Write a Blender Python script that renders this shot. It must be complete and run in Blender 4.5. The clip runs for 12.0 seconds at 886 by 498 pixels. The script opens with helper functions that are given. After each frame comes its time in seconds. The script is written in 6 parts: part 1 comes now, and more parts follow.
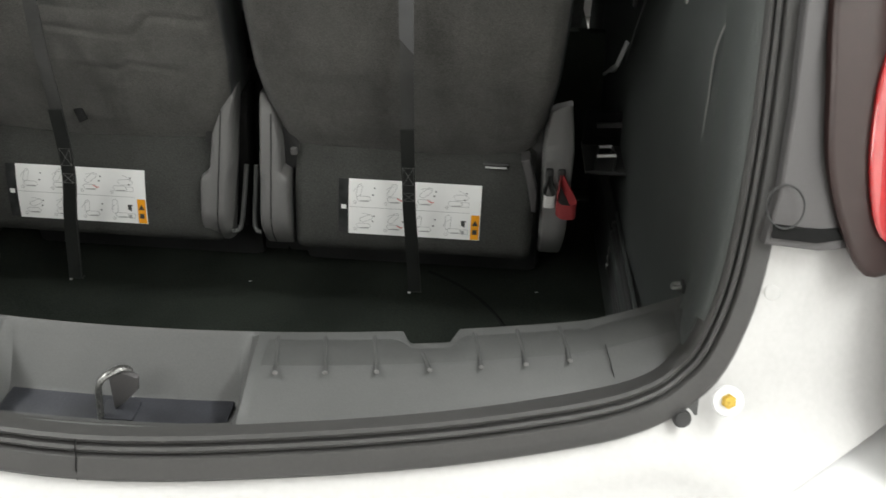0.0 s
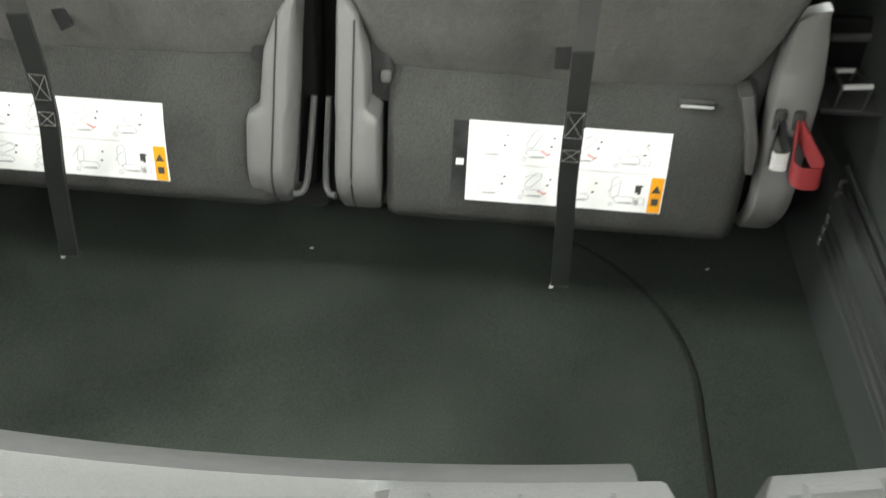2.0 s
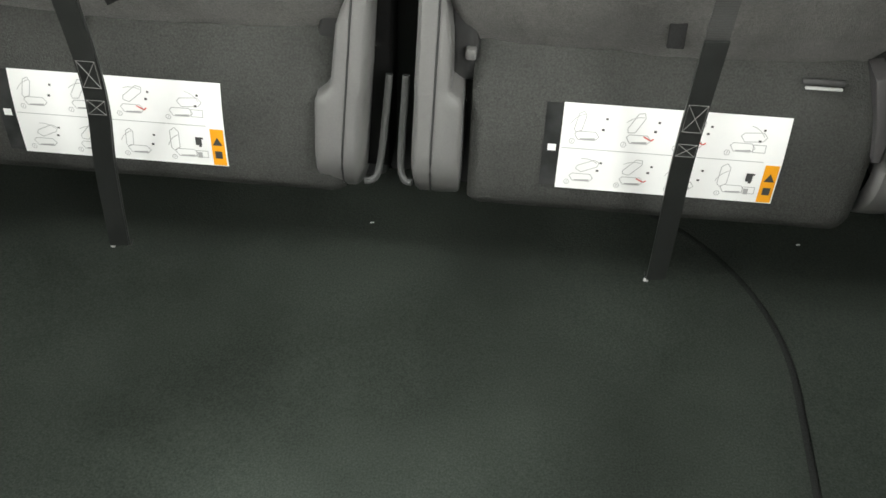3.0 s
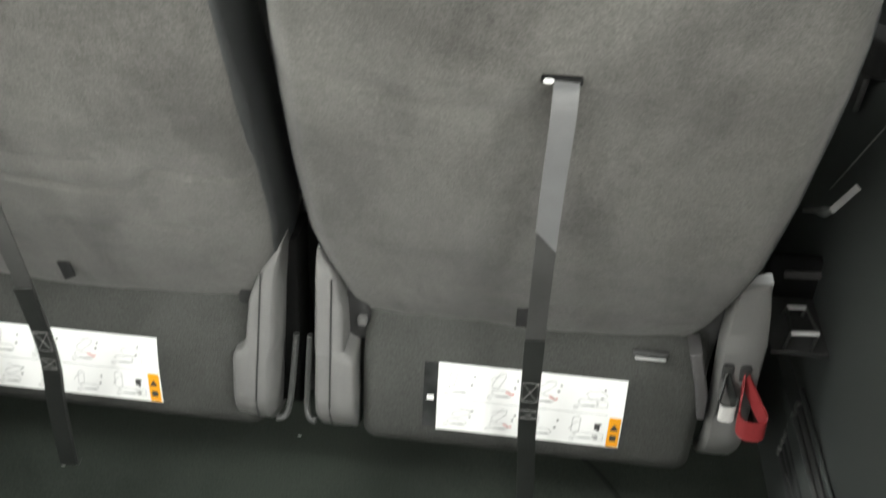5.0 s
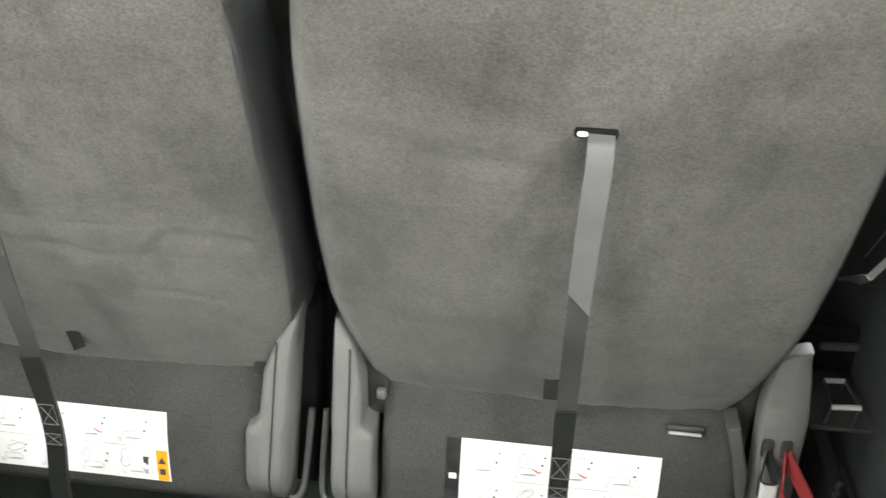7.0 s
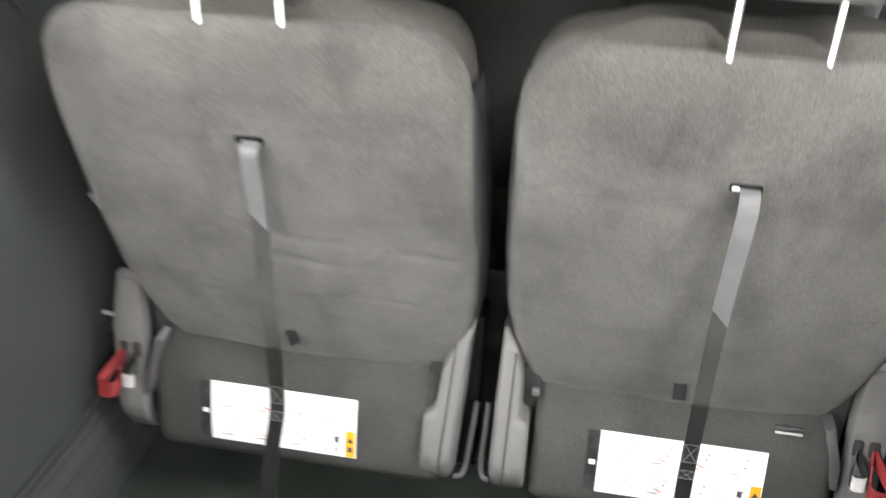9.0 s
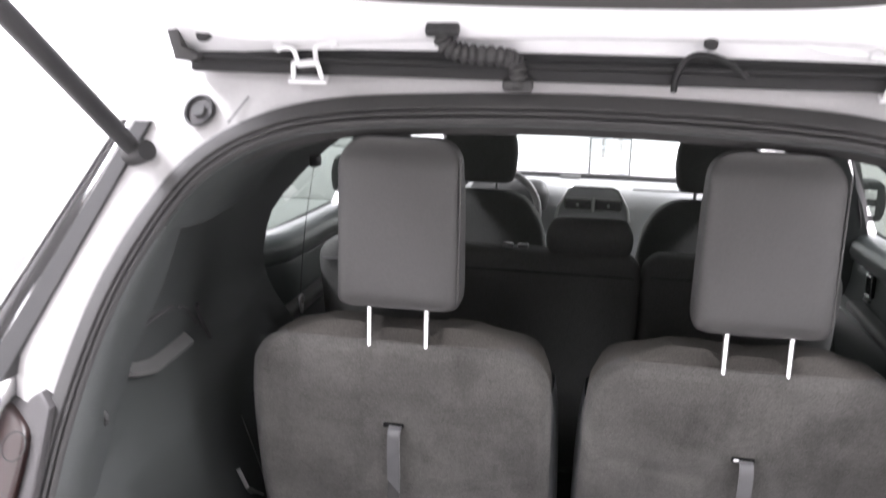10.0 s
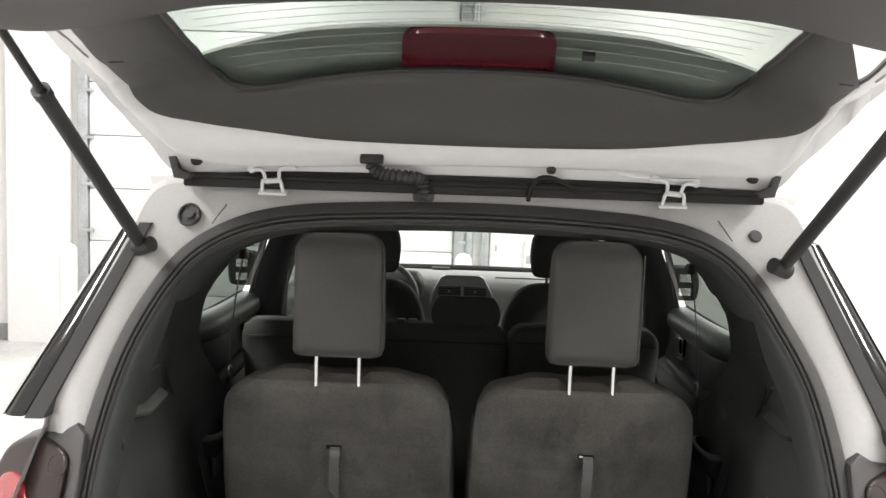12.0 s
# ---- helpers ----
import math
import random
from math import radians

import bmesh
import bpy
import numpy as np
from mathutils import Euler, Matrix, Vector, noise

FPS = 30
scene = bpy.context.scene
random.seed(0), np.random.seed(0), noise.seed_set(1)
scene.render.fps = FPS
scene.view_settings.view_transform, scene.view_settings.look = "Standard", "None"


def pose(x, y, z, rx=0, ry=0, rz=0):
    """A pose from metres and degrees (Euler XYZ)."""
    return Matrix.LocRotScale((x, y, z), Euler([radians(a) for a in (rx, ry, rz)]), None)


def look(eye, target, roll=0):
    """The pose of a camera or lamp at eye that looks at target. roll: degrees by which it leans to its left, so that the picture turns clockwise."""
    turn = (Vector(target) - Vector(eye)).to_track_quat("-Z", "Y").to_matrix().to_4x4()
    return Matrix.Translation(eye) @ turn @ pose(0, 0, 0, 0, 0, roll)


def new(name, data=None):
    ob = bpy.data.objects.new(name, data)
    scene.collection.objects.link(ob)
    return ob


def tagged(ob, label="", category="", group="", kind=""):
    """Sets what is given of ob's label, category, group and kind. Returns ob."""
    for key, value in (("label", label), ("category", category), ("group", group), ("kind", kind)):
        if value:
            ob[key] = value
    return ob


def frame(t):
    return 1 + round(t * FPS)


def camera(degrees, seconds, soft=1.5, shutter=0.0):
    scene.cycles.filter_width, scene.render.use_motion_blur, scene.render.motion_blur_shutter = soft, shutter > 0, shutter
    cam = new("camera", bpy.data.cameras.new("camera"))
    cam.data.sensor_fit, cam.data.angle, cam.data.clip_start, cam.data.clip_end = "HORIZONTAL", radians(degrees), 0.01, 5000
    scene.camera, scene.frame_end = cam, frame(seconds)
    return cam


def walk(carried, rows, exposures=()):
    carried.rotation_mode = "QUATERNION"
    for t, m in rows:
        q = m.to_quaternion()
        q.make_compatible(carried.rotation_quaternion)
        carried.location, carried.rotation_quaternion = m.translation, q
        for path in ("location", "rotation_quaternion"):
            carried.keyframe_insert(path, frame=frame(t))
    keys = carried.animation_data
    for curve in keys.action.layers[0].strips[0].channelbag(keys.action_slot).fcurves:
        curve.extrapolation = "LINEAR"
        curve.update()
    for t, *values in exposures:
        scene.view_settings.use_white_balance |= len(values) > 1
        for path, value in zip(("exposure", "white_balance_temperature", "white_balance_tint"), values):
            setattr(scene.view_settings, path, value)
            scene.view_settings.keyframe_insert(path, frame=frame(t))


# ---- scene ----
cam = camera(53.0, 12.0, shutter=0.5)
PATH = [
    (0, (0.397, 0.032, 1.458), (0.325, 1.701, 0.359), 2.1),
    (0.5, (0.368, 0.096, 1.463), (0.250, 1.759, 0.359), 1.8),
    (1, (0.326, 0.259, 1.409), (0.186, 1.920, 0.305), 1.3),
    (1.5, (0.275, 0.421, 1.309), (0.135, 2.070, 0.185), 1.5),
    (2, (0.203, 0.519, 1.260), (0.097, 2.024, -0.052), 1.9),
    (2.5, (0.140, 0.599, 1.265), (0.041, 2.024, -0.134), 1.5),
    (2.7, (0.100, 0.624, 1.262), (-0.001, 2.021, -0.166), 1.4),
    (4.3, (0.118, 0.675, 1.402), (0.020, 1.956, -0.128), 2.8),
    (4.5, (0.148, 0.638, 1.437), (0.072, 1.974, -0.049), 3.5),
    (5, (0.247, 0.626, 1.505), (0.089, 2.175, 0.250), 1.6),
    (5.5, (0.271, 0.612, 1.503), (0.087, 2.228, 0.339), 1.3),
    (6, (0.277, 0.616, 1.500), (0.080, 2.260, 0.378), 1.0),
    (6.5, (0.275, 0.632, 1.483), (0.087, 2.287, 0.375), 1.2),
    (7, (0.228, 0.638, 1.464), (0.036, 2.300, 0.369), 1.1),
    (8.8, (0.125, 0.499, 1.522), (-0.159, 2.171, 0.462), 1.4),
    (9, (0.102, 0.393, 1.582), (-0.194, 2.085, 0.557), 1.3),
    (9.5, (0.019, 0.113, 1.695), (-0.301, 1.960, 0.997), 1.7),
    (10, (0.026, -0.070, 1.747), (-0.313, 1.859, 1.343), 1.7),
    (10.5, (0.077, -0.256, 1.762), (-0.276, 1.692, 1.476), 1.5),
    (11, (0.120, -0.440, 1.775), (-0.210, 1.519, 1.537), 1.5),
    (11.5, (0.072, -0.581, 1.772), (-0.066, 1.404, 1.575), 1.7),
    (12, (-0.025, -0.644, 1.780), (-0.060, 1.348, 1.603), 1.9),
]
EXPOSURES = [(0.0, 0.52, 6500, 6), (0.5, 0.9, 6500, 6), (1.0, 1.65, 6500, 2), (1.5, 2.1, 6500, 0), (2.0, 1.9, 6500, 3), (2.5, 1.75, 6500, 4), (4.5, 1.38, 6500, 3), (5.0, 1.75, 6500, 4), (5.5, 2.0, 6500, 3),
             (6.5, 2.0, 6500, 4), (7.0, 2.0, 6500, 4), (9.0, 2.32, 6400, 10), (9.5, 2.3, 6100, 18), (10.0, 1.3, 6200, 19), (10.5, 0.5, 6250, 17), (11.0, 0.2, 6400, 15), (11.5, 0.18, 6500, 12), (12.0, 0.18, 6600, 11)]
walk(cam, [(t, look(eye, target, roll)) for t, eye, target, roll in PATH], EXPOSURES)

# ---- world and light ----
world = bpy.data.worlds.new("world")
scene.world = world
world.use_nodes = True
world.node_tree.nodes["Background"].inputs[0].default_value = (0.8, 0.85, 0.9, 1)
world.node_tree.nodes["Background"].inputs[1].default_value = 0.05


def ceiling_area(x, y, z, sx, sy, watts):
    lamp = bpy.data.lights.new("ceiling_light", "AREA")
    lamp.shape, lamp.size, lamp.size_y, lamp.energy = "RECTANGLE", sx, sy, watts
    lamp.color = (1.0, 0.995, 0.985)
    ob = new("ceiling_light", lamp)
    ob.matrix_world = pose(x, y, z)
    return ob


LAMPS = [(-2.7, -3.2), (2.7, -3.2), (-2.7, 0.6), (2.7, 0.6), (-2.0, 5.9), (2.0, 5.9)]
for (lx, ly), watts in zip(LAMPS, (55, 55, 132, 132, 130, 130)):
    ceiling_area(lx, ly, 3.86, 0.3, 2.4, watts)


# ---- materials ----
def material(name, colour, rough=0.5, metal=0.0, scale=60.0, vary=0.25, bump=0.0, bump_scale=None, coat=0.0,
             blotch=0.0, blotch_scale=3.0, sheen=0.0, spec=0.5, detail=4.0, coat_rough=0.06, rib=0.0):
    m = bpy.data.materials.new(name)
    m.use_nodes = True
    nt = m.node_tree
    n, l = nt.nodes, nt.links
    b = n["Principled BSDF"]
    b.inputs["Roughness"].default_value = rough
    b.inputs["Metallic"].default_value = metal
    b.inputs["Coat Weight"].default_value = coat
    b.inputs["Coat Roughness"].default_value = coat_rough
    b.inputs["Specular IOR Level"].default_value = spec
    b.inputs["Sheen Weight"].default_value = sheen
    b.inputs["Sheen Roughness"].default_value = 0.6
    co = n.new("ShaderNodeTexCoord")
    fine = n.new("ShaderNodeTexNoise")
    fine.inputs["Scale"].default_value, fine.inputs["Detail"].default_value = scale, detail
    l.new(co.outputs["Object"], fine.inputs["Vector"])
    big = n.new("ShaderNodeTexNoise")
    big.inputs["Scale"].default_value, big.inputs["Detail"].default_value = blotch_scale, 3.0
    l.new(co.outputs["Object"], big.inputs["Vector"])
    r1 = n.new("ShaderNodeMapRange")
    r1.inputs["From Min"].default_value, r1.inputs["From Max"].default_value = 0.3, 0.7
    r1.inputs["To Min"].default_value, r1.inputs["To Max"].default_value = 1 - vary, 1 + vary
    l.new(fine.outputs["Fac"], r1.inputs["Value"])
    r2 = n.new("ShaderNodeMapRange")
    r2.inputs["From Min"].default_value, r2.inputs["From Max"].default_value = 0.35, 0.65
    r2.inputs["To Min"].default_value, r2.inputs["To Max"].default_value = 1 - blotch, 1 + blotch
    l.new(big.outputs["Fac"], r2.inputs["Value"])
    mul = n.new("ShaderNodeMath")
    mul.operation = "MULTIPLY"
    l.new(r1.outputs[0], mul.inputs[0])
    l.new(r2.outputs[0], mul.inputs[1])
    sc = n.new("ShaderNodeVectorMath")
    sc.operation = "SCALE"
    sc.inputs[0].default_value = colour
    l.new(mul.outputs[0], sc.inputs["Scale"])
    l.new(sc.outputs[0], b.inputs["Base Color"])
    if rib:
        wv = n.new("ShaderNodeTexWave")
        wv.bands_direction = "Z"
        wv.inputs["Scale"].default_value = rib
        wv.inputs["Distortion"].default_value = 0.0
        l.new(co.outputs["Object"], wv.inputs["Vector"])
        bp = n.new("ShaderNodeBump")
        bp.inputs["Strength"].default_value, bp.inputs["Distance"].default_value = 1.0, 0.0002
        l.new(wv.outputs["Fac"], bp.inputs["Height"])
        l.new(bp.outputs[0], b.inputs["Normal"])
        l.new(bp.outputs[0], b.inputs["Coat Normal"])
    elif bump:
        bn = n.new("ShaderNodeTexNoise")
        bn.inputs["Scale"].default_value, bn.inputs["Detail"].default_value = bump_scale or scale, 5.0
        l.new(co.outputs["Object"], bn.inputs["Vector"])
        bp = n.new("ShaderNodeBump")
        bp.inputs["Strength"].default_value, bp.inputs["Distance"].default_value = bump, 0.002
        l.new(bn.outputs["Fac"], bp.inputs["Height"])
        l.new(bp.outputs[0], b.inputs["Normal"])
    return m


def clear_glass(name, colour, rough=0.0):
    m = bpy.data.materials.new(name)
    m.use_nodes = True
    nt = m.node_tree
    nt.nodes.clear()
    out = nt.nodes.new("ShaderNodeOutputMaterial")
    mix = nt.nodes.new("ShaderNodeMixShader")
    tr = nt.nodes.new("ShaderNodeBsdfTransparent")
    gl = nt.nodes.new("ShaderNodeBsdfGlossy")
    lw = nt.nodes.new("ShaderNodeLayerWeight")
    pw = nt.nodes.new("ShaderNodeMath")
    ad = nt.nodes.new("ShaderNodeMath")
    tr.inputs[0].default_value = (*colour, 1)
    gl.inputs["Roughness"].default_value = rough
    lw.inputs[0].default_value = 0.5
    pw.operation, ad.operation = "POWER", "MULTIPLY_ADD"
    pw.inputs[1].default_value = 5.0
    ad.inputs[1].default_value, ad.inputs[2].default_value = 0.22, 0.03
    nt.links.new(lw.outputs["Facing"], pw.inputs[0])
    nt.links.new(pw.outputs[0], ad.inputs[0])
    nt.links.new(ad.outputs[0], mix.inputs[0])
    nt.links.new(tr.outputs[0], mix.inputs[1])
    nt.links.new(gl.outputs[0], mix.inputs[2])
    nt.links.new(mix.outputs[0], out.inputs[0])
    return m


def glowing(name, colour, strength):
    m = bpy.data.materials.new(name)
    m.use_nodes = True
    b = m.node_tree.nodes["Principled BSDF"]
    b.inputs["Base Color"].default_value = (*colour, 1)
    b.inputs["Emission Color"].default_value = (*colour, 1)
    b.inputs["Emission Strength"].default_value = strength
    return m


def nap_carpet(name, colour):
    """Brushed needle felt: a fine fibre grain, brushed patches and streaks of lying nap."""
    m = material(name, colour, 0.95, scale=480, vary=0.30, bump=0.42, bump_scale=620, blotch=0.13, blotch_scale=7, detail=9.0, sheen=0.15, spec=0.1)
    nt = m.node_tree
    n, l = nt.nodes, nt.links
    b = n["Principled BSDF"]
    src = b.inputs["Base Color"].links[0].from_socket
    co = n.new("ShaderNodeTexCoord")
    out = src
    for stretch, size, low, amount in (((1.0, 1.0, 0.40), 15.0, 0.34, 0.20), ((0.35, 1.0, 1.0), 11.0, 0.34, 0.18), ((1.0, 1.0, 1.0), 190.0, 0.38, 0.08)):
        mp = n.new("ShaderNodeMapping")
        mp.inputs["Scale"].default_value = stretch
        l.new(co.outputs["Object"], mp.inputs["Vector"])
        tx = n.new("ShaderNodeTexNoise")
        tx.inputs["Scale"].default_value, tx.inputs["Detail"].default_value = size, 6.0
        tx.inputs["Roughness"].default_value = 0.65
        l.new(mp.outputs[0], tx.inputs["Vector"])
        r = n.new("ShaderNodeMapRange")
        r.inputs["From Min"].default_value, r.inputs["From Max"].default_value = low, low + 0.16
        r.inputs["To Min"].default_value, r.inputs["To Max"].default_value = 1 - amount, 1.06
        l.new(tx.outputs["Fac"], r.inputs["Value"])
        sc = n.new("ShaderNodeVectorMath")
        sc.operation = "SCALE"
        l.new(out, sc.inputs[0])
        l.new(r.outputs[0], sc.inputs["Scale"])
        out = sc.outputs[0]
    l.new(out, b.inputs["Base Color"])
    return m


PAINT = material("white_paint", (0.78, 0.78, 0.78), 0.25, scale=40, vary=0.02, coat=0.6, blotch=0.03)
# the same white paint, darkened for the flange's shade under the gate
PAINT_SHADED = material("shaded_white_paint", (0.45, 0.445, 0.44), 0.38, scale=120, vary=0.03, bump=0.05, bump_scale=300, blotch=0.04, blotch_scale=6)
CARPET = nap_carpet("seat_carpet", (0.072, 0.070, 0.065))
CARPET_FOLD = material("folded_carpet", (0.047, 0.046, 0.043), 0.95, scale=420, vary=0.4, bump=0.5, bump_scale=600, spec=0.1)
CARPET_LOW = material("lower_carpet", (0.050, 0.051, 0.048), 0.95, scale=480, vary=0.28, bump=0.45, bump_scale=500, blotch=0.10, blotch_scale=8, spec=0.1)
CARPET_FLOOR = material("floor_carpet", (0.034, 0.040, 0.034), 0.97, scale=420, vary=0.28, bump=0.4, bump_scale=380, blotch=0.18, blotch_scale=5, spec=0.1)
CLOTH = material("seat_cloth", (0.100, 0.094, 0.086), 0.9, scale=500, vary=0.3, bump=0.4, bump_scale=700, blotch=0.06, spec=0.15)
CLOTH_DARK = material("dark_seat_cloth", (0.095, 0.097, 0.092), 0.9, scale=500, vary=0.3, bump=0.4, bump_scale=700, blotch=0.08, spec=0.15)
VINYL = material("headrest_vinyl", (0.060, 0.059, 0.057), 0.62, scale=260, vary=0.06, bump=0.25, bump_scale=650, blotch=0.03, spec=0.35)
BOLSTER = material("bolster_vinyl", (0.040, 0.042, 0.043), 0.42, scale=260, vary=0.08, bump=0.2, bump_scale=650, blotch=0.06, spec=0.5)
GREY_PLASTIC = material("grey_plastic", (0.135, 0.133, 0.13), 0.42, scale=500, vary=0.05, bump=0.12, bump_scale=900, blotch=0.05, spec=0.4)
SILL_PLASTIC = material("sill_plastic", (0.064, 0.065, 0.064), 0.48, scale=500, vary=0.07, bump=0.25, bump_scale=1100, blotch=0.07, blotch_scale=5, spec=0.4)
SCUFF = material("tread_plate", (0.047, 0.048, 0.047), 0.5, scale=500, vary=0.1, bump=0.3, bump_scale=1300, blotch=0.10, blotch_scale=6, spec=0.4)
POCKET_MAT = material("pocket_mat", (0.024, 0.025, 0.030), 0.45, scale=300, vary=0.15, bump=0.15, blotch=0.2, blotch_scale=20)
BLACK_PLASTIC = material("black_plastic", (0.036, 0.036, 0.036), 0.5, scale=500, vary=0.08, bump=0.2, bump_scale=900, blotch=0.08, blotch_scale=5, spec=0.35)
DOOR_TRIM = material("door_lining", (0.066, 0.078, 0.074), 0.38, scale=500, vary=0.07, bump=0.2, bump_scale=900, blotch=0.08, spec=0.5)
TRIM = material("side_trim", (0.054, 0.059, 0.057), 0.55, scale=600, vary=0.08, bump=0.25, bump_scale=1000, blotch=0.08, spec=0.35)
GATE_TRIM = material("gate_trim", (0.072, 0.070, 0.067), 0.6, scale=600, vary=0.06, bump=0.25, bump_scale=1000, blotch=0.04, spec=0.3)
FILLER = material("filler_plastic", (0.066, 0.063, 0.064), 0.55, scale=500, vary=0.05, bump=0.2, bump_scale=900, blotch=0.05, spec=0.35)
RUBBER = material("seal_rubber", (0.045, 0.044, 0.043), 0.55, scale=200, vary=0.06, bump=0.08, blotch=0.05, spec=0.4)
GLOSS_BLACK = material("gloss_black", (0.012, 0.012, 0.013), 0.08, scale=100, vary=0.05, coat=0.5)
WEBBING = material("webbing", (0.017, 0.018, 0.017), 0.38, scale=900, vary=0.22, bump=0.18, bump_scale=1400, blotch=0.14, blotch_scale=28, spec=0.5)
# strap webbing with its sheen put into a lighter base colour
WEBBING_SHEEN = material("sheen_webbing", (0.075, 0.075, 0.077), 0.34, scale=1100, vary=0.10, bump=0.12, bump_scale=1600, blotch=0.10, blotch_scale=24, spec=0.6, sheen=0.3)
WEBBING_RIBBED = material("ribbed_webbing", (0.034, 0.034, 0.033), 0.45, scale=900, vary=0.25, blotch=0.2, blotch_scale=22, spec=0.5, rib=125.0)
LENS_BRAKE = material("brake_lens", (0.075, 0.008, 0.013), 0.18, scale=90, vary=0.15, coat=0.4, blotch=0.1)
CHROME = material("chrome", (0.85, 0.85, 0.86), 0.12, metal=1.0, scale=50, vary=0.02)
STEEL = material("steel", (0.5, 0.5, 0.49), 0.35, metal=1.0, scale=120, vary=0.1, blotch=0.1)
BRIGHT = material("bright_trim", (0.62, 0.62, 0.62), 0.35, metal=0.4, scale=50, vary=0.05)
GUTTER = material("gutter_rubber", (0.014, 0.014, 0.014), 0.5, scale=200, vary=0.1, spec=0.3)
FELT = material("dark_felt", (0.020, 0.020, 0.020), 0.9, scale=600, vary=0.3, bump=0.3, spec=0.1)
SLOT_BLACK = material("slot_black", (0.008, 0.008, 0.008), 0.9, scale=300, vary=0.1, spec=0.1)
DARK_STEEL = material("dark_steel", (0.16, 0.16, 0.155), 0.4, metal=0.9, scale=400, vary=0.5, blotch=0.2)
BRASS = material("yellow_bolt", (0.55, 0.38, 0.08), 0.35, metal=0.8, scale=300, vary=0.3, blotch=0.1)
PAPER = material("label_paper", (0.82, 0.82, 0.81), 0.35, scale=80, vary=0.01, blotch=0.02, spec=0.4)
ORANGE = material("label_orange", (0.85, 0.36, 0.015), 0.4, scale=80, vary=0.02)
LABEL_FILM = material("label_film", (0.035, 0.036, 0.036), 0.18, scale=80, vary=0.05, blotch=0.3, blotch_scale=30, spec=0.6)
THREAD = material("grey_thread", (0.16, 0.16, 0.155), 0.7, scale=300, vary=0.2)
INK = material("label_ink", (0.05, 0.05, 0.05), 0.6, scale=80, vary=0.05)
PRINT_GREY = material("label_pale_ink", (0.33, 0.33, 0.33), 0.6, scale=80, vary=0.05)
INK_GREY = material("label_grey_ink", (0.36, 0.36, 0.36), 0.6, scale=80, vary=0.05)
LABEL_GREY = material("pale_fabric", (0.42, 0.41, 0.40), 0.8, scale=500, vary=0.15, bump=0.2)
INK_RED = material("label_red_ink", (0.6, 0.08, 0.06), 0.6, scale=80, vary=0.05)
RED_STRAP = material("red_webbing", (0.17, 0.010, 0.012), 0.6, scale=600, vary=0.2, bump=0.3, bump_scale=900)
LENS_RED = material("red_lens", (0.32, 0.012, 0.015), 0.06, scale=60, vary=0.08, coat=1.0, blotch=0.1)
LENS_DARK = material("dark_red_lens", (0.020, 0.010, 0.009), 0.35, scale=60, vary=0.08, coat=0.1, coat_rough=0.2, spec=0.3)
SILVER_DASH = material("dash_plastic", (0.30, 0.305, 0.305), 0.5, scale=400, vary=0.06, bump=0.1, bump_scale=700, blotch=0.04)
WALL = material("wall_paint", (0.80, 0.79, 0.78), 0.7, scale=30, vary=0.02, bump=0.08, bump_scale=120, blotch=0.03, blotch_scale=0.8)
DOOR_WHITE = material("door_panel_paint", (0.78, 0.79, 0.79), 0.45, scale=30, vary=0.02, blotch=0.03, blotch_scale=1.0)
CONCRETE = material("concrete_floor", (0.56, 0.55, 0.535), 0.45, scale=25, vary=0.12, bump=0.15, blotch=0.15, blotch_scale=1.2)
BASE_GREY = material("base_grey", (0.30, 0.30, 0.30), 0.6, scale=20, vary=0.06, blotch=0.08)
RAIL_GREY = material("galvanised", (0.42, 0.44, 0.45), 0.4, metal=0.6, scale=60, vary=0.12, blotch=0.1)
WARM_GLOW = glowing("warm_lamp_lens", (1.0, 0.60, 0.30), 1.2)
GLASS_TINT = clear_glass("tinted_glass", (0.42, 0.46, 0.425))
GLASS_PRIVACY = clear_glass("privacy_glass", (0.19, 0.215, 0.195))
GLASS_CLEAR = clear_glass("clear_glass", (0.86, 0.92, 0.87))


# ---- builders ----
def link(name, bm, mat, parent=None, label="", smooth=None):
    me = bpy.data.meshes.new(name)
    bmesh.ops.recalc_face_normals(bm, faces=bm.faces[:])
    if smooth:
        for f in bm.faces:
            f.smooth = True
        for e in bm.edges:
            if len(e.link_faces) == 2 and e.calc_face_angle(0) > radians(smooth):
                e.smooth = False
    bm.to_mesh(me)
    bm.free()
    me.materials.append(mat)
    ob = new(name, me)
    if parent:
        ob.parent = parent
    if label:
        ob["label"] = label
    return ob


def part(name, bm, mat, parent, label="", smooth=40):
    return link(name, bm, mat, parent, label, smooth)


def thing(name, label, category, group="", kind="", at=None):
    ob = new(name)
    ob.empty_display_size = 0.05
    if at is not None:
        ob.matrix_world = at
    return tagged(ob, label, category, group, kind)


def grid(rows, close_u=False, close_v=False, caps=False):
    """A sheet through rows of points; close_v joins each row's ends, close_u the first and last row."""
    bm = bmesh.new()
    vs = [[bm.verts.new(p) for p in r] for r in rows]
    nu, nv = len(vs), len(vs[0])
    for i in range(nu if close_u else nu - 1):
        for j in range(nv if close_v else nv - 1):
            a, b = vs[i], vs[(i + 1) % nu]
            q = [a[j], a[(j + 1) % nv], b[(j + 1) % nv], b[j]]
            if len({v.co.to_tuple(6) for v in q}) > 2:
                bm.faces.new(q)
    if caps:
        for r in (vs[0], vs[-1]):
            bm.faces.new(r)
    return bm


def thick(bm, d):
    """Gives a sheet a thickness."""
    bmesh.ops.recalc_face_normals(bm, faces=bm.faces[:])
    bmesh.ops.solidify(bm, geom=bm.faces[:], thickness=d)
    return bm


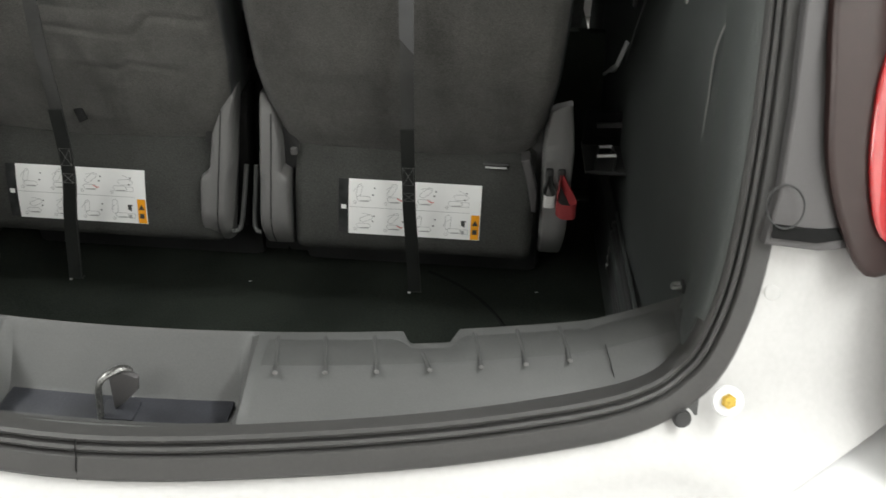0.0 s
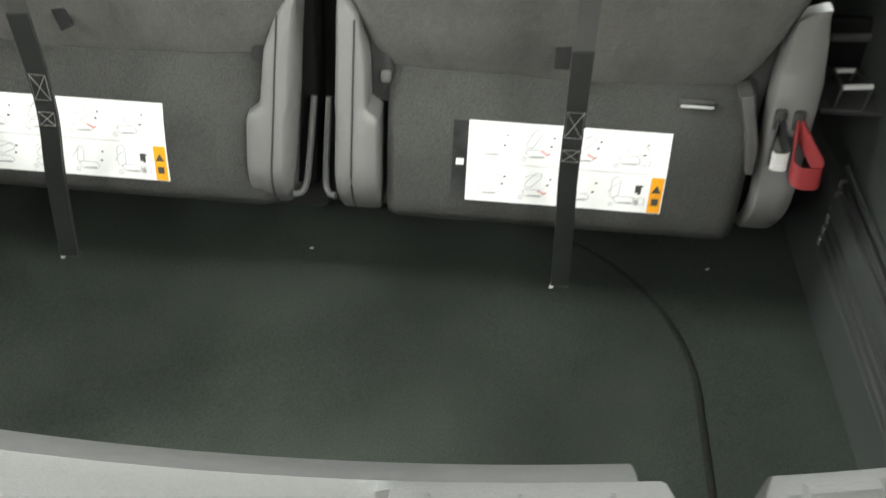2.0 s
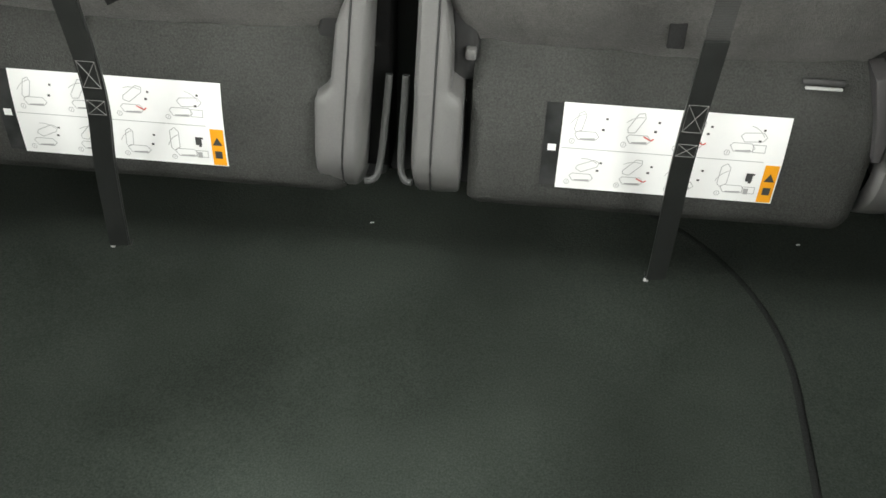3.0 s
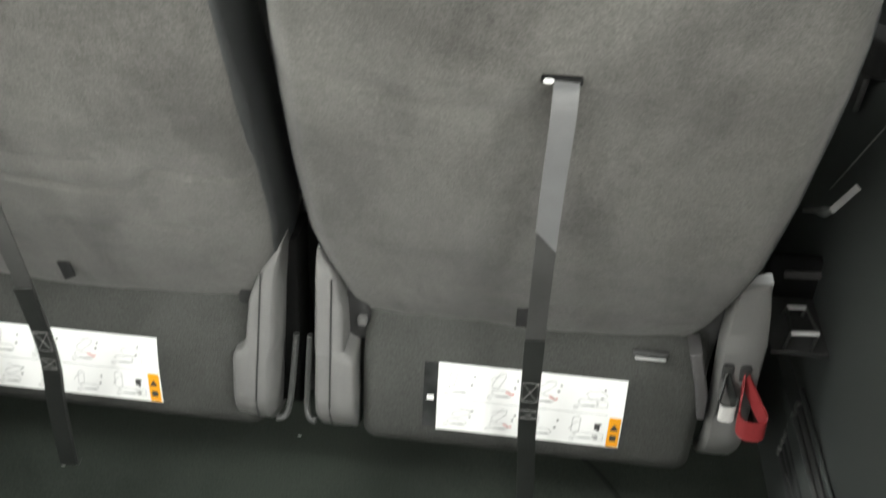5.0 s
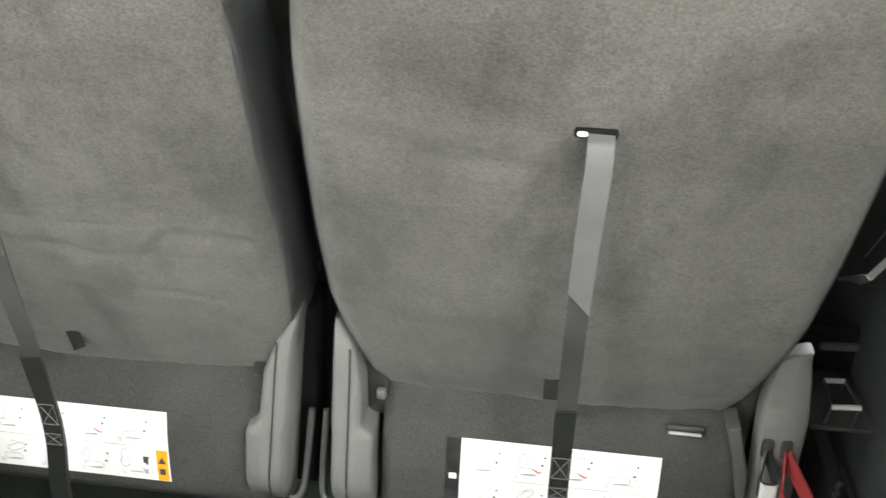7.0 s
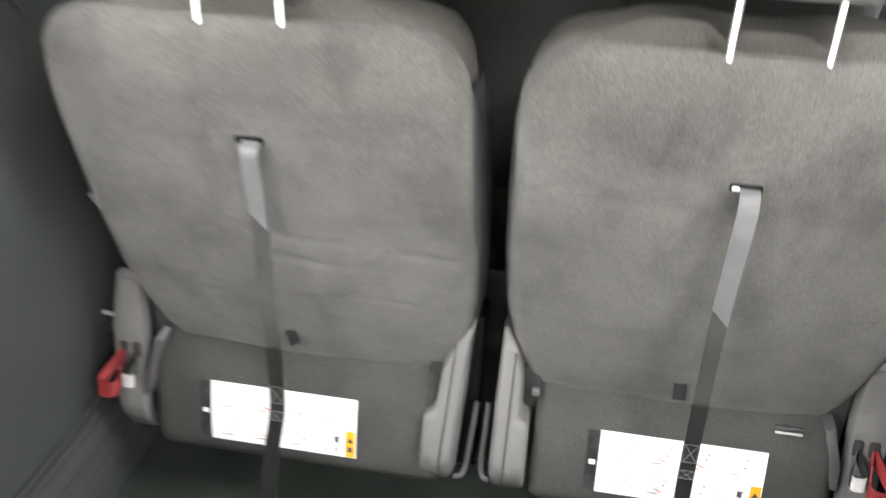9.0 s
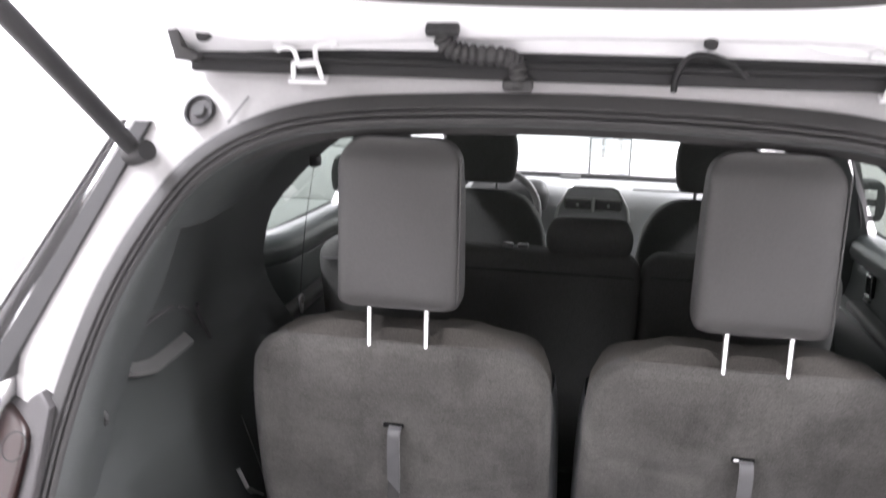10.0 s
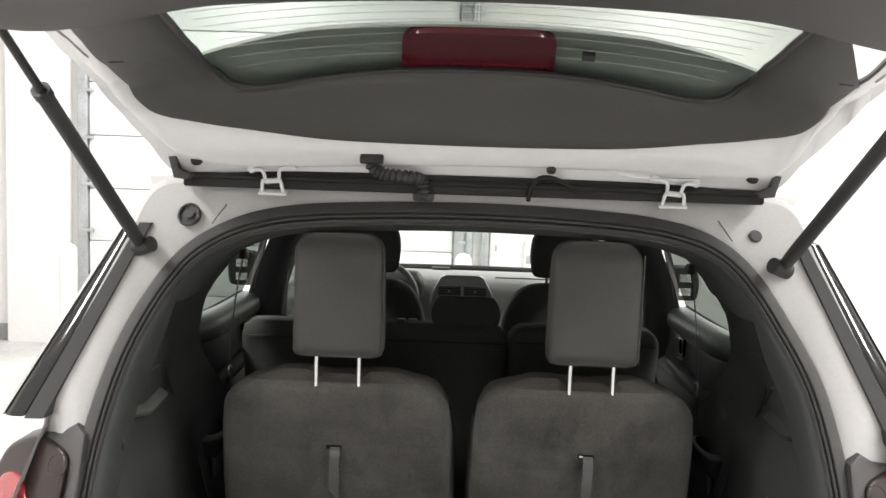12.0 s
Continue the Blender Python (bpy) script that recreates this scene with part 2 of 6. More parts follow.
def box(sx, sy, sz, at=(0, 0, 0), bevel=0.004, rot=None, seg=2):
    bm = bmesh.new()
    bmesh.ops.create_cube(bm, size=1)
    bmesh.ops.scale(bm, vec=(sx, sy, sz), verts=bm.verts)
    if bevel:
        bmesh.ops.bevel(bm, geom=bm.edges[:], offset=min(bevel, 0.49 * min(sx, sy, sz)), segments=seg, affect="EDGES", profile=0.5)
    if rot:
        bmesh.ops.transform(bm, matrix=pose(0, 0, 0, *rot), verts=bm.verts)
    bmesh.ops.translate(bm, vec=at, verts=bm.verts)
    return bm


def merge(*bms):
    out = bmesh.new()
    for b in bms:
        me = bpy.data.meshes.new("tmp")
        b.to_mesh(me)
        b.free()
        out.from_mesh(me)
        bpy.data.meshes.remove(me)
    return out


def smooth_path(pts, n=6, closed=False):
    """Catmull-Rom through the points."""
    P = [Vector(p) for p in pts]
    m = len(P)
    out = []
    for i in range(m if closed else m - 1):
        def g(k):
            return P[k % m] if closed else P[max(0, min(m - 1, k))]
        a, b, c, d = g(i - 1), g(i), g(i + 1), g(i + 2)
        for j in range(n):
            t = j / n
            out.append(0.5 * ((2 * b) + (c - a) * t + (2 * a - 5 * b + 4 * c - d) * t * t + (3 * b - a - 3 * c + d) * t ** 3))
    if not closed:
        out.append(P[-1])
    return out


def tube(pts, r, sides=10, closed=False, caps=True, flat=1.0, up=(0, 0, 1)):
    """A round bar along points; r may be a list."""
    P = [Vector(p) for p in pts]
    rows = []
    for i, p in enumerate(P):
        a = P[(i - 1) % len(P)] if closed else P[max(0, i - 1)]
        b = P[(i + 1) % len(P)] if closed else P[min(len(P) - 1, i + 1)]
        d = (b - a).normalized()
        u = d.cross(Vector(up))
        if u.length < 1e-3:
            u = d.cross(Vector((1, 0, 0)))
        u.normalize()
        v = u.cross(d)
        rr = r[i] if isinstance(r, (list, tuple)) else r
        rows.append([p + u * rr * math.cos(k * math.tau / sides) + v * rr * flat * math.sin(k * math.tau / sides) for k in range(sides)])
    return grid(rows, close_u=closed, close_v=True, caps=caps and not closed)


def ribbon(pts, width, across, t=0.0016):
    """A strap along points; across: the direction of its width."""
    P = [Vector(p) for p in pts]
    A = Vector(across).normalized()
    rows = []
    for i, p in enumerate(P):
        d = (P[min(len(P) - 1, i + 1)] - P[max(0, i - 1)]).normalized()
        n = d.cross(A).normalized() * t / 2
        w = A * width / 2
        rows.append([p - w - n, p + w - n, p + w + n, p - w + n])
    return grid(rows, close_v=True, caps=True)


def prism(outline, depth, bevel=0.0, seg=2):
    """An outline in x and z (y = 0), thickened along +y."""
    bm = bmesh.new()
    f = bm.faces.new([bm.verts.new((p[0], 0, p[1])) for p in outline])
    r = bmesh.ops.extrude_face_region(bm, geom=[f])
    bmesh.ops.translate(bm, vec=(0, depth, 0), verts=[v for v in r["geom"] if isinstance(v, bmesh.types.BMVert)])
    if bevel:
        es = [e for e in bm.edges if abs(e.verts[0].co.y - e.verts[1].co.y) < 1e-6]
        bmesh.ops.bevel(bm, geom=es, offset=bevel, segments=seg, affect="EDGES", profile=0.5)
    return bm


def disc(r, depth, at=(0, 0, 0), rot=(0, 0, 0), sides=24, bevel=0.0):
    bm = bmesh.new()
    bmesh.ops.create_cone(bm, cap_ends=True, segments=sides, radius1=r, radius2=r, depth=depth)
    if bevel:
        es = [e for e in bm.edges if abs(e.verts[0].co.z - e.verts[1].co.z) < 1e-6]
        bmesh.ops.bevel(bm, geom=es, offset=bevel, segments=2, affect="EDGES")
    bmesh.ops.transform(bm, matrix=pose(*at, *rot), verts=bm.verts)
    return bm


def lerp_table(table, v):
    """Piecewise smooth value from (key, value) pairs."""
    if v <= table[0][0]:
        return table[0][1]
    for (a, x), (b, y) in zip(table, table[1:]):
        if v <= b:
            t = (v - a) / (b - a)
            return x + (y - x) * t
    return table[-1][1]


# ---- the tailgate opening ----
def surf_y(x, z):
    """How far forward the car's rear face lies at a side place and height."""
    bow = 0.10 * max(0.0, (1.70 - z) / 0.95)
    return 0.776 + (z - 0.78) * 0.575 - bow * max(0.0, 1 - (x / 0.65) ** 2)


def rear_y(x, z):
    """The rear face with the lower corners wrapping forward to the body sides."""
    return surf_y(x, z) + 0.75 * max(0.0, abs(x) - 0.74) * (1 - step(1.22, 1.34, z))


def step(a, b, v):
    t = max(0.0, min(1.0, (v - a) / (b - a)))
    return t * t * (3 - 2 * t)


HALF_RING = [(0.0, 1.706), (0.22, 1.701), (0.40, 1.687), (0.52, 1.654), (0.60, 1.59), (0.66, 1.49), (0.703, 1.37), (0.724, 1.22), (0.722, 1.08),
             (0.712, 0.95), (0.698, 0.862), (0.66, 0.797), (0.59, 0.766), (0.45, 0.755), (0.22, 0.747), (0.0, 0.740)]


def widen(x, z, side):
    """The opening is a little wider on the driver's side."""
    k = step(0.86, 1.0, z) * (1 - step(1.56, 1.68, z))
    return x + (0.022 if side < 0 else 0.009 * (1 - step(1.36, 1.46, z))) * k


RING2 = [(v.x, v.y) for v in smooth_path([(widen(x, z, 1), z, 0) for x, z in HALF_RING] + [(-widen(x, z, -1), z, 0) for x, z in HALF_RING[-2:0:-1]], 5, True)]
NR = len(RING2)


def ring_point(i, out, back=0.0):
    """A place off the opening's edge: out, along the rear face, away from the opening; back, towards the rear."""
    x, z = RING2[i % NR]
    x0, z0 = RING2[(i - 1) % NR]
    x1, z1 = RING2[(i + 1) % NR]
    d = Vector((x1 - x0, z1 - z0)).normalized()
    n = Vector((-d.y, d.x))
    px, pz = x + n.x * out, z + n.y * out
    return Vector((px, surf_y(x, z) + 0.5 * (pz - z) - back * 0.87, pz + back * 0.5))


def ring_loft(profile):
    return grid([[ring_point(i, o, b) for o, b in profile] for i in range(NR)], close_u=True)


# ---- car shell ----
car = thing("car", "white sport utility vehicle with its tailgate open, parked indoors", "car")
part("door_seal", ring_loft([(0.004, -0.012), (0.003, 0.003), (0.0, 0.007), (-0.010, 0.0085), (-0.020, 0.0085), (-0.0225, 0.006), (-0.0235, 0.001), (-0.0245, 0.001), (-0.0255, 0.007), (-0.0285, 0.0105), (-0.0315, 0.009),
                             (-0.033, 0.002), (-0.0340, 0.002), (-0.035, 0.007), (-0.038, 0.010), (-0.0415, 0.007), (-0.044, -0.004), (-0.045, -0.03)]), RUBBER, car,
     "dark grey rubber weatherstrip round the tailgate opening")

OUT_RING = [(0.0, 1.742), (0.24, 1.742), (0.44, 1.741), (0.60, 1.737), (0.695, 1.715), (0.735, 1.61), (0.785, 1.47), (0.845, 1.29), (0.86, 1.16),
            (0.86, 1.0), (0.99, 0.92), (0.99, 0.74), (0.80, 0.700), (0.50, 0.700), (0.25, 0.692), (0.0, 0.688)]
OUT2 = [(v.x, v.y) for v in smooth_path([(x, z, 0) for x, z in OUT_RING] + [(-x, z, 0) for x, z in OUT_RING[-2:0:-1]], 5, True)]


def jamb_rows():
    rows = []
    for i in range(NR):
        a = ring_point(i, 0.001, -0.004)
        x, z = OUT2[i]
        edge = Vector((x, rear_y(x, z) - 0.012, z))
        row = []
        for k in range(7):
            t = k / 6
            p = a.lerp(edge, t)
            p.y -= 0.005 * math.sin(math.pi * min(1, t * 1.3)) * (0.4 if z > 1.6 else 1)
            row.append(p)
        row.append(edge + Vector((0.012 * (1 if x > 0 else -1) if abs(x) > 0.5 else 0, 0.03, 0.012 if z > 1.2 else -0.01)))
        rows.append(row)
    return rows


part("jamb_panel", grid(jamb_rows(), close_u=True), PAINT_SHADED, car, "white painted body flange round the opening")


def bumper_rows():
    rows = []
    for k in range(41):
        x = -1 + 2 * k / 40
        ax = abs(x) * 0.98
        s = x * 0.98
        drop = max(0, ax - 0.62)
        y0 = rear_y(s, 0.70) - 0.01 + drop * 0.1
        back = 0.44 + 0.20 * ax ** 3
        rows.append([(s, y0 + 0.012, 0.672), (s, y0 - 0.004, 0.684 - 0.03 * drop), (s, y0 - 0.03, 0.680 - 0.03 * drop), (s, (y0 + back) / 2, 0.672),
                     (s, back + 0.03, 0.662), (s, back, 0.635), (s, back - 0.02, 0.56), (s, back, 0.42), (s, back + 0.05, 0.34)])
    return rows


part("bumper", grid(bumper_rows()), PAINT, car, "glossy white rear bumper")


def frange(a, b, n):
    return [a + (b - a) * i / (n - 1) for i in range(n)]


WALL_X = [(0.36, 0.674), (0.53, 0.664), (0.543, 0.667), (0.553, 0.684), (0.60, 0.685), (0.80, 0.674), (1.0, 0.664), (1.10, 0.668), (1.18, 0.700), (1.25, 0.706), (1.40, 0.680), (1.50, 0.640), (1.58, 0.575), (1.65, 0.48)]


def ring_x(z, s=1):
    """How far the opening reaches to one side at a height."""
    return max([s * x for (x, zz), (x2, z2) in zip(RING2, RING2[1:]) if s * x > 0 and min(zz, z2) <= z <= max(zz, z2)] or [0.6])


def wall_x(y, z):
    x = lerp_table(WALL_X, z)
    bulge = step(1.24, 1.42, y) * (1 - step(0.80, 0.92, z)) * step(0.50, 0.60, z)
    return x - 0.012 * bulge + 0.12 * step(1.18, 2.0, y) * step(0.80, 1.28, z)


def side_panel(s):
    zs = [0.362, 0.40, 0.44, 0.48, 0.51, 0.53, 0.537, 0.543, 0.548, 0.553, 0.56] + frange(0.60, 1.02, 12) + [1.05, 1.08, 1.105, 1.118, 1.123, 1.13, 1.137, 1.143, 1.16] + frange(1.2, 1.645, 14)
    rows = []
    for z in zs:
        y0 = surf_y(ring_x(z, s) if z > 0.80 else 0.66, max(z, 0.80)) + 0.02
        row = []
        for k in range(30):
            t = (k / 29) ** 1.5
            d = max(0.0, z - 1.36)
            y = y0 + ((2.06 + 1.6 * d + 4.0 * d * d) - y0) * t
            x = wall_x(y, z)
            if z > 0.80:
                x = ring_x(z, s) - 0.046 + (x - ring_x(z, s) + 0.046) * step(0, 0.16, y - y0)
            row.append((s * x, y, z))
        rows.append(row)
    return rows


for s in (-1, 1):
    part("side_trim", thick(grid(side_panel(s)), 0.004), TRIM, car, "black moulded cargo side trim")


def band_rows(sgn):
    """The moulded trim inside the seal, down one side of the opening."""
    idx = [i for i in range(NR) if sgn * RING2[i][0] > 0.60 and 0.84 < RING2[i][1] < 1.60]
    if sgn < 0 and idx[0] == 0:
        idx = sorted(idx, key=lambda i: RING2[i][1])
    idx = sorted(idx, key=lambda i: math.atan2(RING2[i][1] - 1.25, sgn * RING2[i][0] - 0.2))
    rows = []
    for i in idx:
        k = 0.25 * step(0.84, 1.0, RING2[i][1]) * (1 - step(1.2, 1.45, RING2[i][1]))
        e = 1 - step(1.42, 1.59, RING2[i][1])
        rows.append([ring_point(i, -0.040, 0.004), ring_point(i, -0.042 - 0.004 * e, 0.0), ring_point(i, -0.044 - (0.008 + 0.012 * k) * e, -0.002 - 0.010 * e), ring_point(i, -0.045 - (0.009 + 0.030 * k) * e, -0.006 - 0.029 * e), ring_point(i, -0.045 - (0.009 + 0.034 * k) * e, -0.010 - 0.065 * e)])
    return rows


for s in (-1, 1):
    part("opening_trim", grid(band_rows(s)), TRIM, car, "dark plastic trim inside the seal")


def header_trim():
    rows = []
    idx = [i for i in range(NR) if RING2[i][1] > 1.50]
    k0 = next(k for k in range(len(idx)) if idx[k] - idx[k - 1] > 1) if any(idx[k] - idx[k - 1] > 1 for k in range(1, len(idx))) else 0
    for i in idx[k0:] + idx[:k0]:
        a = ring_point(i, -0.042, 0.0)
        x, z = RING2[i]
        nx = x * 0.93
        rows.append([a, a + Vector((-x * 0.02, 0.03, -0.006)), Vector((nx, a.y + 0.09, a.z - 0.012)), Vector((nx * 0.98, a.y + 0.12, a.z - 0.004)), Vector((nx * 0.97, a.y + 0.30, a.z + 0.02))])
    return rows


part("header_trim", thick(grid(header_trim()), 0.004), TRIM, car, "black plastic header trim over the opening")


# sill with its latch pocket
def inner_edge(x):
    y = 0.825 + 0.23 * x * x
    return y - 0.024 * step(0.318, 0.330, x) * (1 - step(0.374, 0.386, x))


def sill_rows():
    xs = sorted(set([round(v, 4) for v in frange(-0.655, 0.655, 63)] + [0.316, 0.320, 0.325, 0.330, 0.335, 0.370, 0.375, 0.380, 0.385, 0.39, -0.172, -0.165, -0.155, -0.145, -0.135, -0.128,
                     0.172, 0.165, 0.155, 0.145, 0.135, 0.128]))
    rows = []
    for x in xs:
        ax = abs(x)
        rise = max(0.0, ax - 0.54) * 0.20
        y0 = surf_y(x, 0.765) + 0.018
        yi = inner_edge(x)
        yi0 = 0.825 + 0.23 * x * x
        p = 1 - step(0.134, 0.160, ax)
        yp = max(y0 + 0.012, yi0 - 0.068)
        top = 0.803 + rise
        row = [(x, y0 - 0.01, 0.745 + rise), (x, y0, 0.770 + rise), (x, y0 + 0.006, 0.776 + rise)]
        row.append((x, y0 + 0.3 * (yp - y0), (top - 0.017) * (1 - p) + 0.745 * p))
        row.append((x, yp, top * (1 - p) + 0.735 * p))
        row.append((x, yp + 0.010, (top + 0.001) * (1 - p) + 0.735 * p))
        row.append((x, yp + 0.020, (top + 0.002) * (1 - p) + 0.742 * p))
        row.append((x, yi - 0.010, (top + 0.003) * (1 - p) + 0.799 * p))
        row.append((x, yi - 0.004, top + 0.002))
        row.append((x, yi, top - 0.004))
        row.append((x, yi + 0.006, top - 0.04))
        row.append((x, yi + 0.014, 0.60))
        row.append((x, yi + 0.02, 0.36))
        rows.append(row)
    return rows


sill = part("sill_trim", grid(sill_rows()), SILL_PLASTIC, car, "grey grained plastic sill trim with a latch pocket")
part("edge_lip", thick(grid([[(x, inner_edge(x) - 0.001, 0.7965), (x, inner_edge(x) + 0.008, 0.7930), (x, inner_edge(x) + 0.020, 0.7850), (x, inner_edge(x) + 0.029, 0.7770), (x, inner_edge(x) + 0.030, 0.768)] for x in frange(-0.305, 0.305, 41)]), 0.002), SILL_PLASTIC, sill, "narrow lip along the sill edge")


def scuff_rows(x0, x1):
    rows = []
    for x in frange(x0, x1, 28):
        yi = inner_edge(x)
        yp = 0.825 + 0.23 * x * x - 0.062
        z = 0.8065 + max(0.0, abs(x) - 0.54) * 0.20
        rows.append([(x, yp - 0.004, z - 0.0042), (x, yp + 0.006, z - 0.0012), (x, (yp + yi - 0.012) / 2, z), (x, yi - 0.012, z - 0.001), (x, yi - 0.006, z - 0.005)])
    return rows


part("scuff_plate", grid(scuff_rows(0.168, 0.636)), SCUFF, sill, "grained tread plate")
part("scuff_plate", grid(scuff_rows(-0.636, -0.168)), SCUFF, sill, "grained tread plate")
mat_pad = box(0.262, 0.062, 0.004, (0, 0.750, 0.7375), 0.0015)
part("pocket_mat", mat_pad, POCKET_MAT, sill, "dark insert in the latch pocket")
for x in (0.187, 0.241, 0.297, 0.355, 0.412, 0.462, 0.512):
    near, far = 0.825 + 0.23 * x * x - 0.076, 0.825 + 0.23 * x * x - (0.048 if 0.32 < x < 0.38 else 0.014)
    for e in (-1, 1):
        rib = part("rib", tube([(e * x, near, 0.8052), (e * (x - 0.004), (near + far) / 2, 0.8062), (e * (x - 0.010), far, 0.8058)], 0.0022, 8, flat=0.40), SCUFF, sill, "low moulded rib")
        # pale dot for the small highlight at the rib's near end
        part("lit_rib_end", disc(0.0030, 0.003, (e * x, near, 0.8060), (0, 0, 0), 10, 0.001), GREY_PLASTIC, rib)
for e in (-1, 1):
    part("trim_joint", tube(smooth_path([(e * 0.553, 0.838, 0.8095), (e * 0.558, 0.812, 0.803), (e * 0.564, 0.786, 0.789)], 4), 0.0005, 6), SLOT_BLACK, sill)
low_ring = min((i for i in range(NR) if RING2[i][1] < 0.8), key=lambda i: abs(RING2[i][0] - 0.02))
part("seal_joint", tube([ring_point(low_ring, o, b) for o, b in ((0.003, 0.004), (-0.010, 0.0092), (-0.021, 0.0088), (-0.0285, 0.0112), (-0.038, 0.0107))], 0.0008, 6), SLOT_BLACK, car, "butt joint of the weatherstrip")

striker = thing("latch_striker", "steel tailgate striker loop standing in the sill pocket", "striker")
part("loop", tube(smooth_path([(-0.011, 0.738, 0.738), (-0.008, 0.738, 0.768), (-0.004, 0.738, 0.789), (0.003, 0.742, 0.798), (0.016, 0.754, 0.800), (0.023, 0.761, 0.792)], 5), 0.0050, 10, flat=0.7), DARK_STEEL, striker, "worn dark steel loop")
pl = prism([(0.000, 0.740), (0.001, 0.792), (0.018, 0.797), (0.034, 0.790), (0.032, 0.773), (0.014, 0.752)], 0.008, 0.002)
bmesh.ops.translate(pl, vec=(0, 0.750, 0), verts=pl.verts)
part("plate", pl, FILLER, striker, "grey striker plate")
part("base_plate", box(0.040, 0.030, 0.003, (0.006, 0.750, 0.7400), 0.001), POCKET_MAT, striker)

# cargo floor
def floor_rows():
    return [[(x, y, 0.364 + 0.004 * noise.noise(Vector((x * 2.5, y * 2.5, 0)))) for y in frange(0.84, 1.95, 28)] for x in frange(-0.72, 0.72, 36)]


cargo_floor = link("cargo_floor", thick(grid(floor_rows()), 0.01), CARPET_FLOOR, None, "", 40)
tagged(cargo_floor, "dark grey-green carpet in the deep cargo well", "floor", kind="structure")
seam = [(0.155 + 0.332 * math.cos(a), 1.30 + 0.332 * math.sin(a), 0.3668) for a in frange(radians(64), 0.0, 26)] + [(0.485, 1.18, 0.3668), (0.480, 1.02, 0.3668), (0.476, 0.88, 0.3668)]
part("seam", tube(seam, 0.0042, 8, flat=0.12), FELT, cargo_floor, "dark curved seam pressed in the carpet")
for sx, sy in ((-0.067, 1.518), (0.53, 1.541)):
    part("crumb", box(0.006, 0.002, 0.0015, (sx, sy, 0.3705), 0.0008, (0, 0, 12)), PAPER, cargo_floor, "pale crumb on the carpet")
under = link("footwell_panel", box(1.5, 0.03, 0.45, (0, 1.98, 0.56), 0.005), CARPET_FLOOR, None, "", 40)
tagged(under, "dark carpeted bulkhead under the rear seats", "floor", kind="structure")

# tie-down hooks, vents and latches on the side trim
for s in (-1, 1):
    hook = thing("tie_down_hook", "small dark tie-down hook on the cargo side trim", "hook", "tie-down hooks")
    part("base_plate", box(0.006, 0.018, 0.014, (s * 0.668, 0.985, 0.795), 0.003), BLACK_PLASTIC, hook)
    part("loop", tube(smooth_path([(s * 0.667, 0.981, 0.797), (s * 0.657, 0.980, 0.795), (s * 0.655, 0.985, 0.793), (s * 0.657, 0.990, 0.795), (s * 0.667, 0.989, 0.797)], 4), 0.0026, 8), STEEL, hook)
    vent = thing("air_vent", "black louvred pressure vent low in the side trim", "vent", "side vents")
    vx = s * (wall_x(1.3, 0.50) + 0.001)
    part("frame", merge(box(0.006, 0.44, 0.010, (vx, 1.31, 0.447), 0.002), box(0.006, 0.44, 0.010, (vx, 1.31, 0.579), 0.002)), TRIM, vent)
    for k in range(6):
        part("slat", box(0.014, 0.42, 0.009, (vx, 1.31, 0.466 + 0.0195 * k), 0.003, (0, s * 28, 0)), BLACK_PLASTIC, vent)
        # slat ends coloured lighter for the light they catch
        part("lit_slat_end", box(0.012, 0.010, 0.013, (vx - s * 0.003, 1.512, 0.466 + 0.0195 * k), 0.003), GREY_PLASTIC, vent)
    q = 0.0 if s > 0 else 0.034
    latch = thing("seat_latch", "black seat latch housing with two chrome striker bars", "latch", "seat latches")
    part("housing", box(0.095, 0.016, 0.085, (s * (0.640 + q), 1.604, 0.715), 0.004), SLOT_BLACK, latch, "dark recess behind the bars")
    part("lip", box(0.052, 0.008, 0.010, (s * (0.640 + q), 1.592, 0.735), 0.002, (0, -s * 4, 0)), FILLER, latch, "grey housing lip")
    ring = [(s * (x + q), y, z) for x, y, z in ((0.618, 1.556, 0.706), (0.643, 1.556, 0.708), (0.642, 1.490, 0.723), (0.608, 1.490, 0.720))]
    part("bar", tube([ring[0], ring[1]], 0.0034, 8), BRIGHT, latch, "bright striker bar")
    part("bar", tube([ring[3], ring[2]], 0.0036, 8), BRIGHT, latch, "bright striker bar")
    for p in (ring[:1] + ring[3:], ring[1:3]):
        part("upright", tube(p, 0.0020, 8), DARK_STEEL, latch)
    for x, y, z in ring:
        part("stay", tube([(x, y, z), (x, y + 0.004, 0.690)], 0.0022, 8), DARK_STEEL, latch)
    part("ledge", box(0.10, 0.125, 0.008, (s * (0.640 + q), 1.550, 0.686), 0.003), BLACK_PLASTIC, latch)
    guide = thing("belt_anchor", "black belt anchor with a silver lever", "belt anchor", "belt anchors")
    gx = 0.632 if s > 0 else 0.662
    part("lever", ribbon([(s * (gx + 0.006), 1.528, 0.923), (s * (gx + 0.001), 1.546, 0.888), (s * (gx - 0.002), 1.556, 0.868)], 0.008, (0.55 * s, -0.75, -0.30), 0.003), BRIGHT, guide, "flat silver lever")
    part("lever_arm", tube(smooth_path([(s * (gx - 0.002), 1.556, 0.869), (s * (gx - 0.006), 1.566, 0.858), (s * (gx - 0.011), 1.582, 0.848), (s * (gx - 0.016), 1.604, 0.832)], 4), [0.0035, 0.004, 0.005, 0.0062, 0.0066, 0.006, 0.005, 0.004, 0.0035, 0.003, 0.003, 0.003, 0.003], 8), STEEL, guide)
    strap = thing("seat_belt", "black seat belt hanging beside the rear seat", "seat belt", "rear belts")
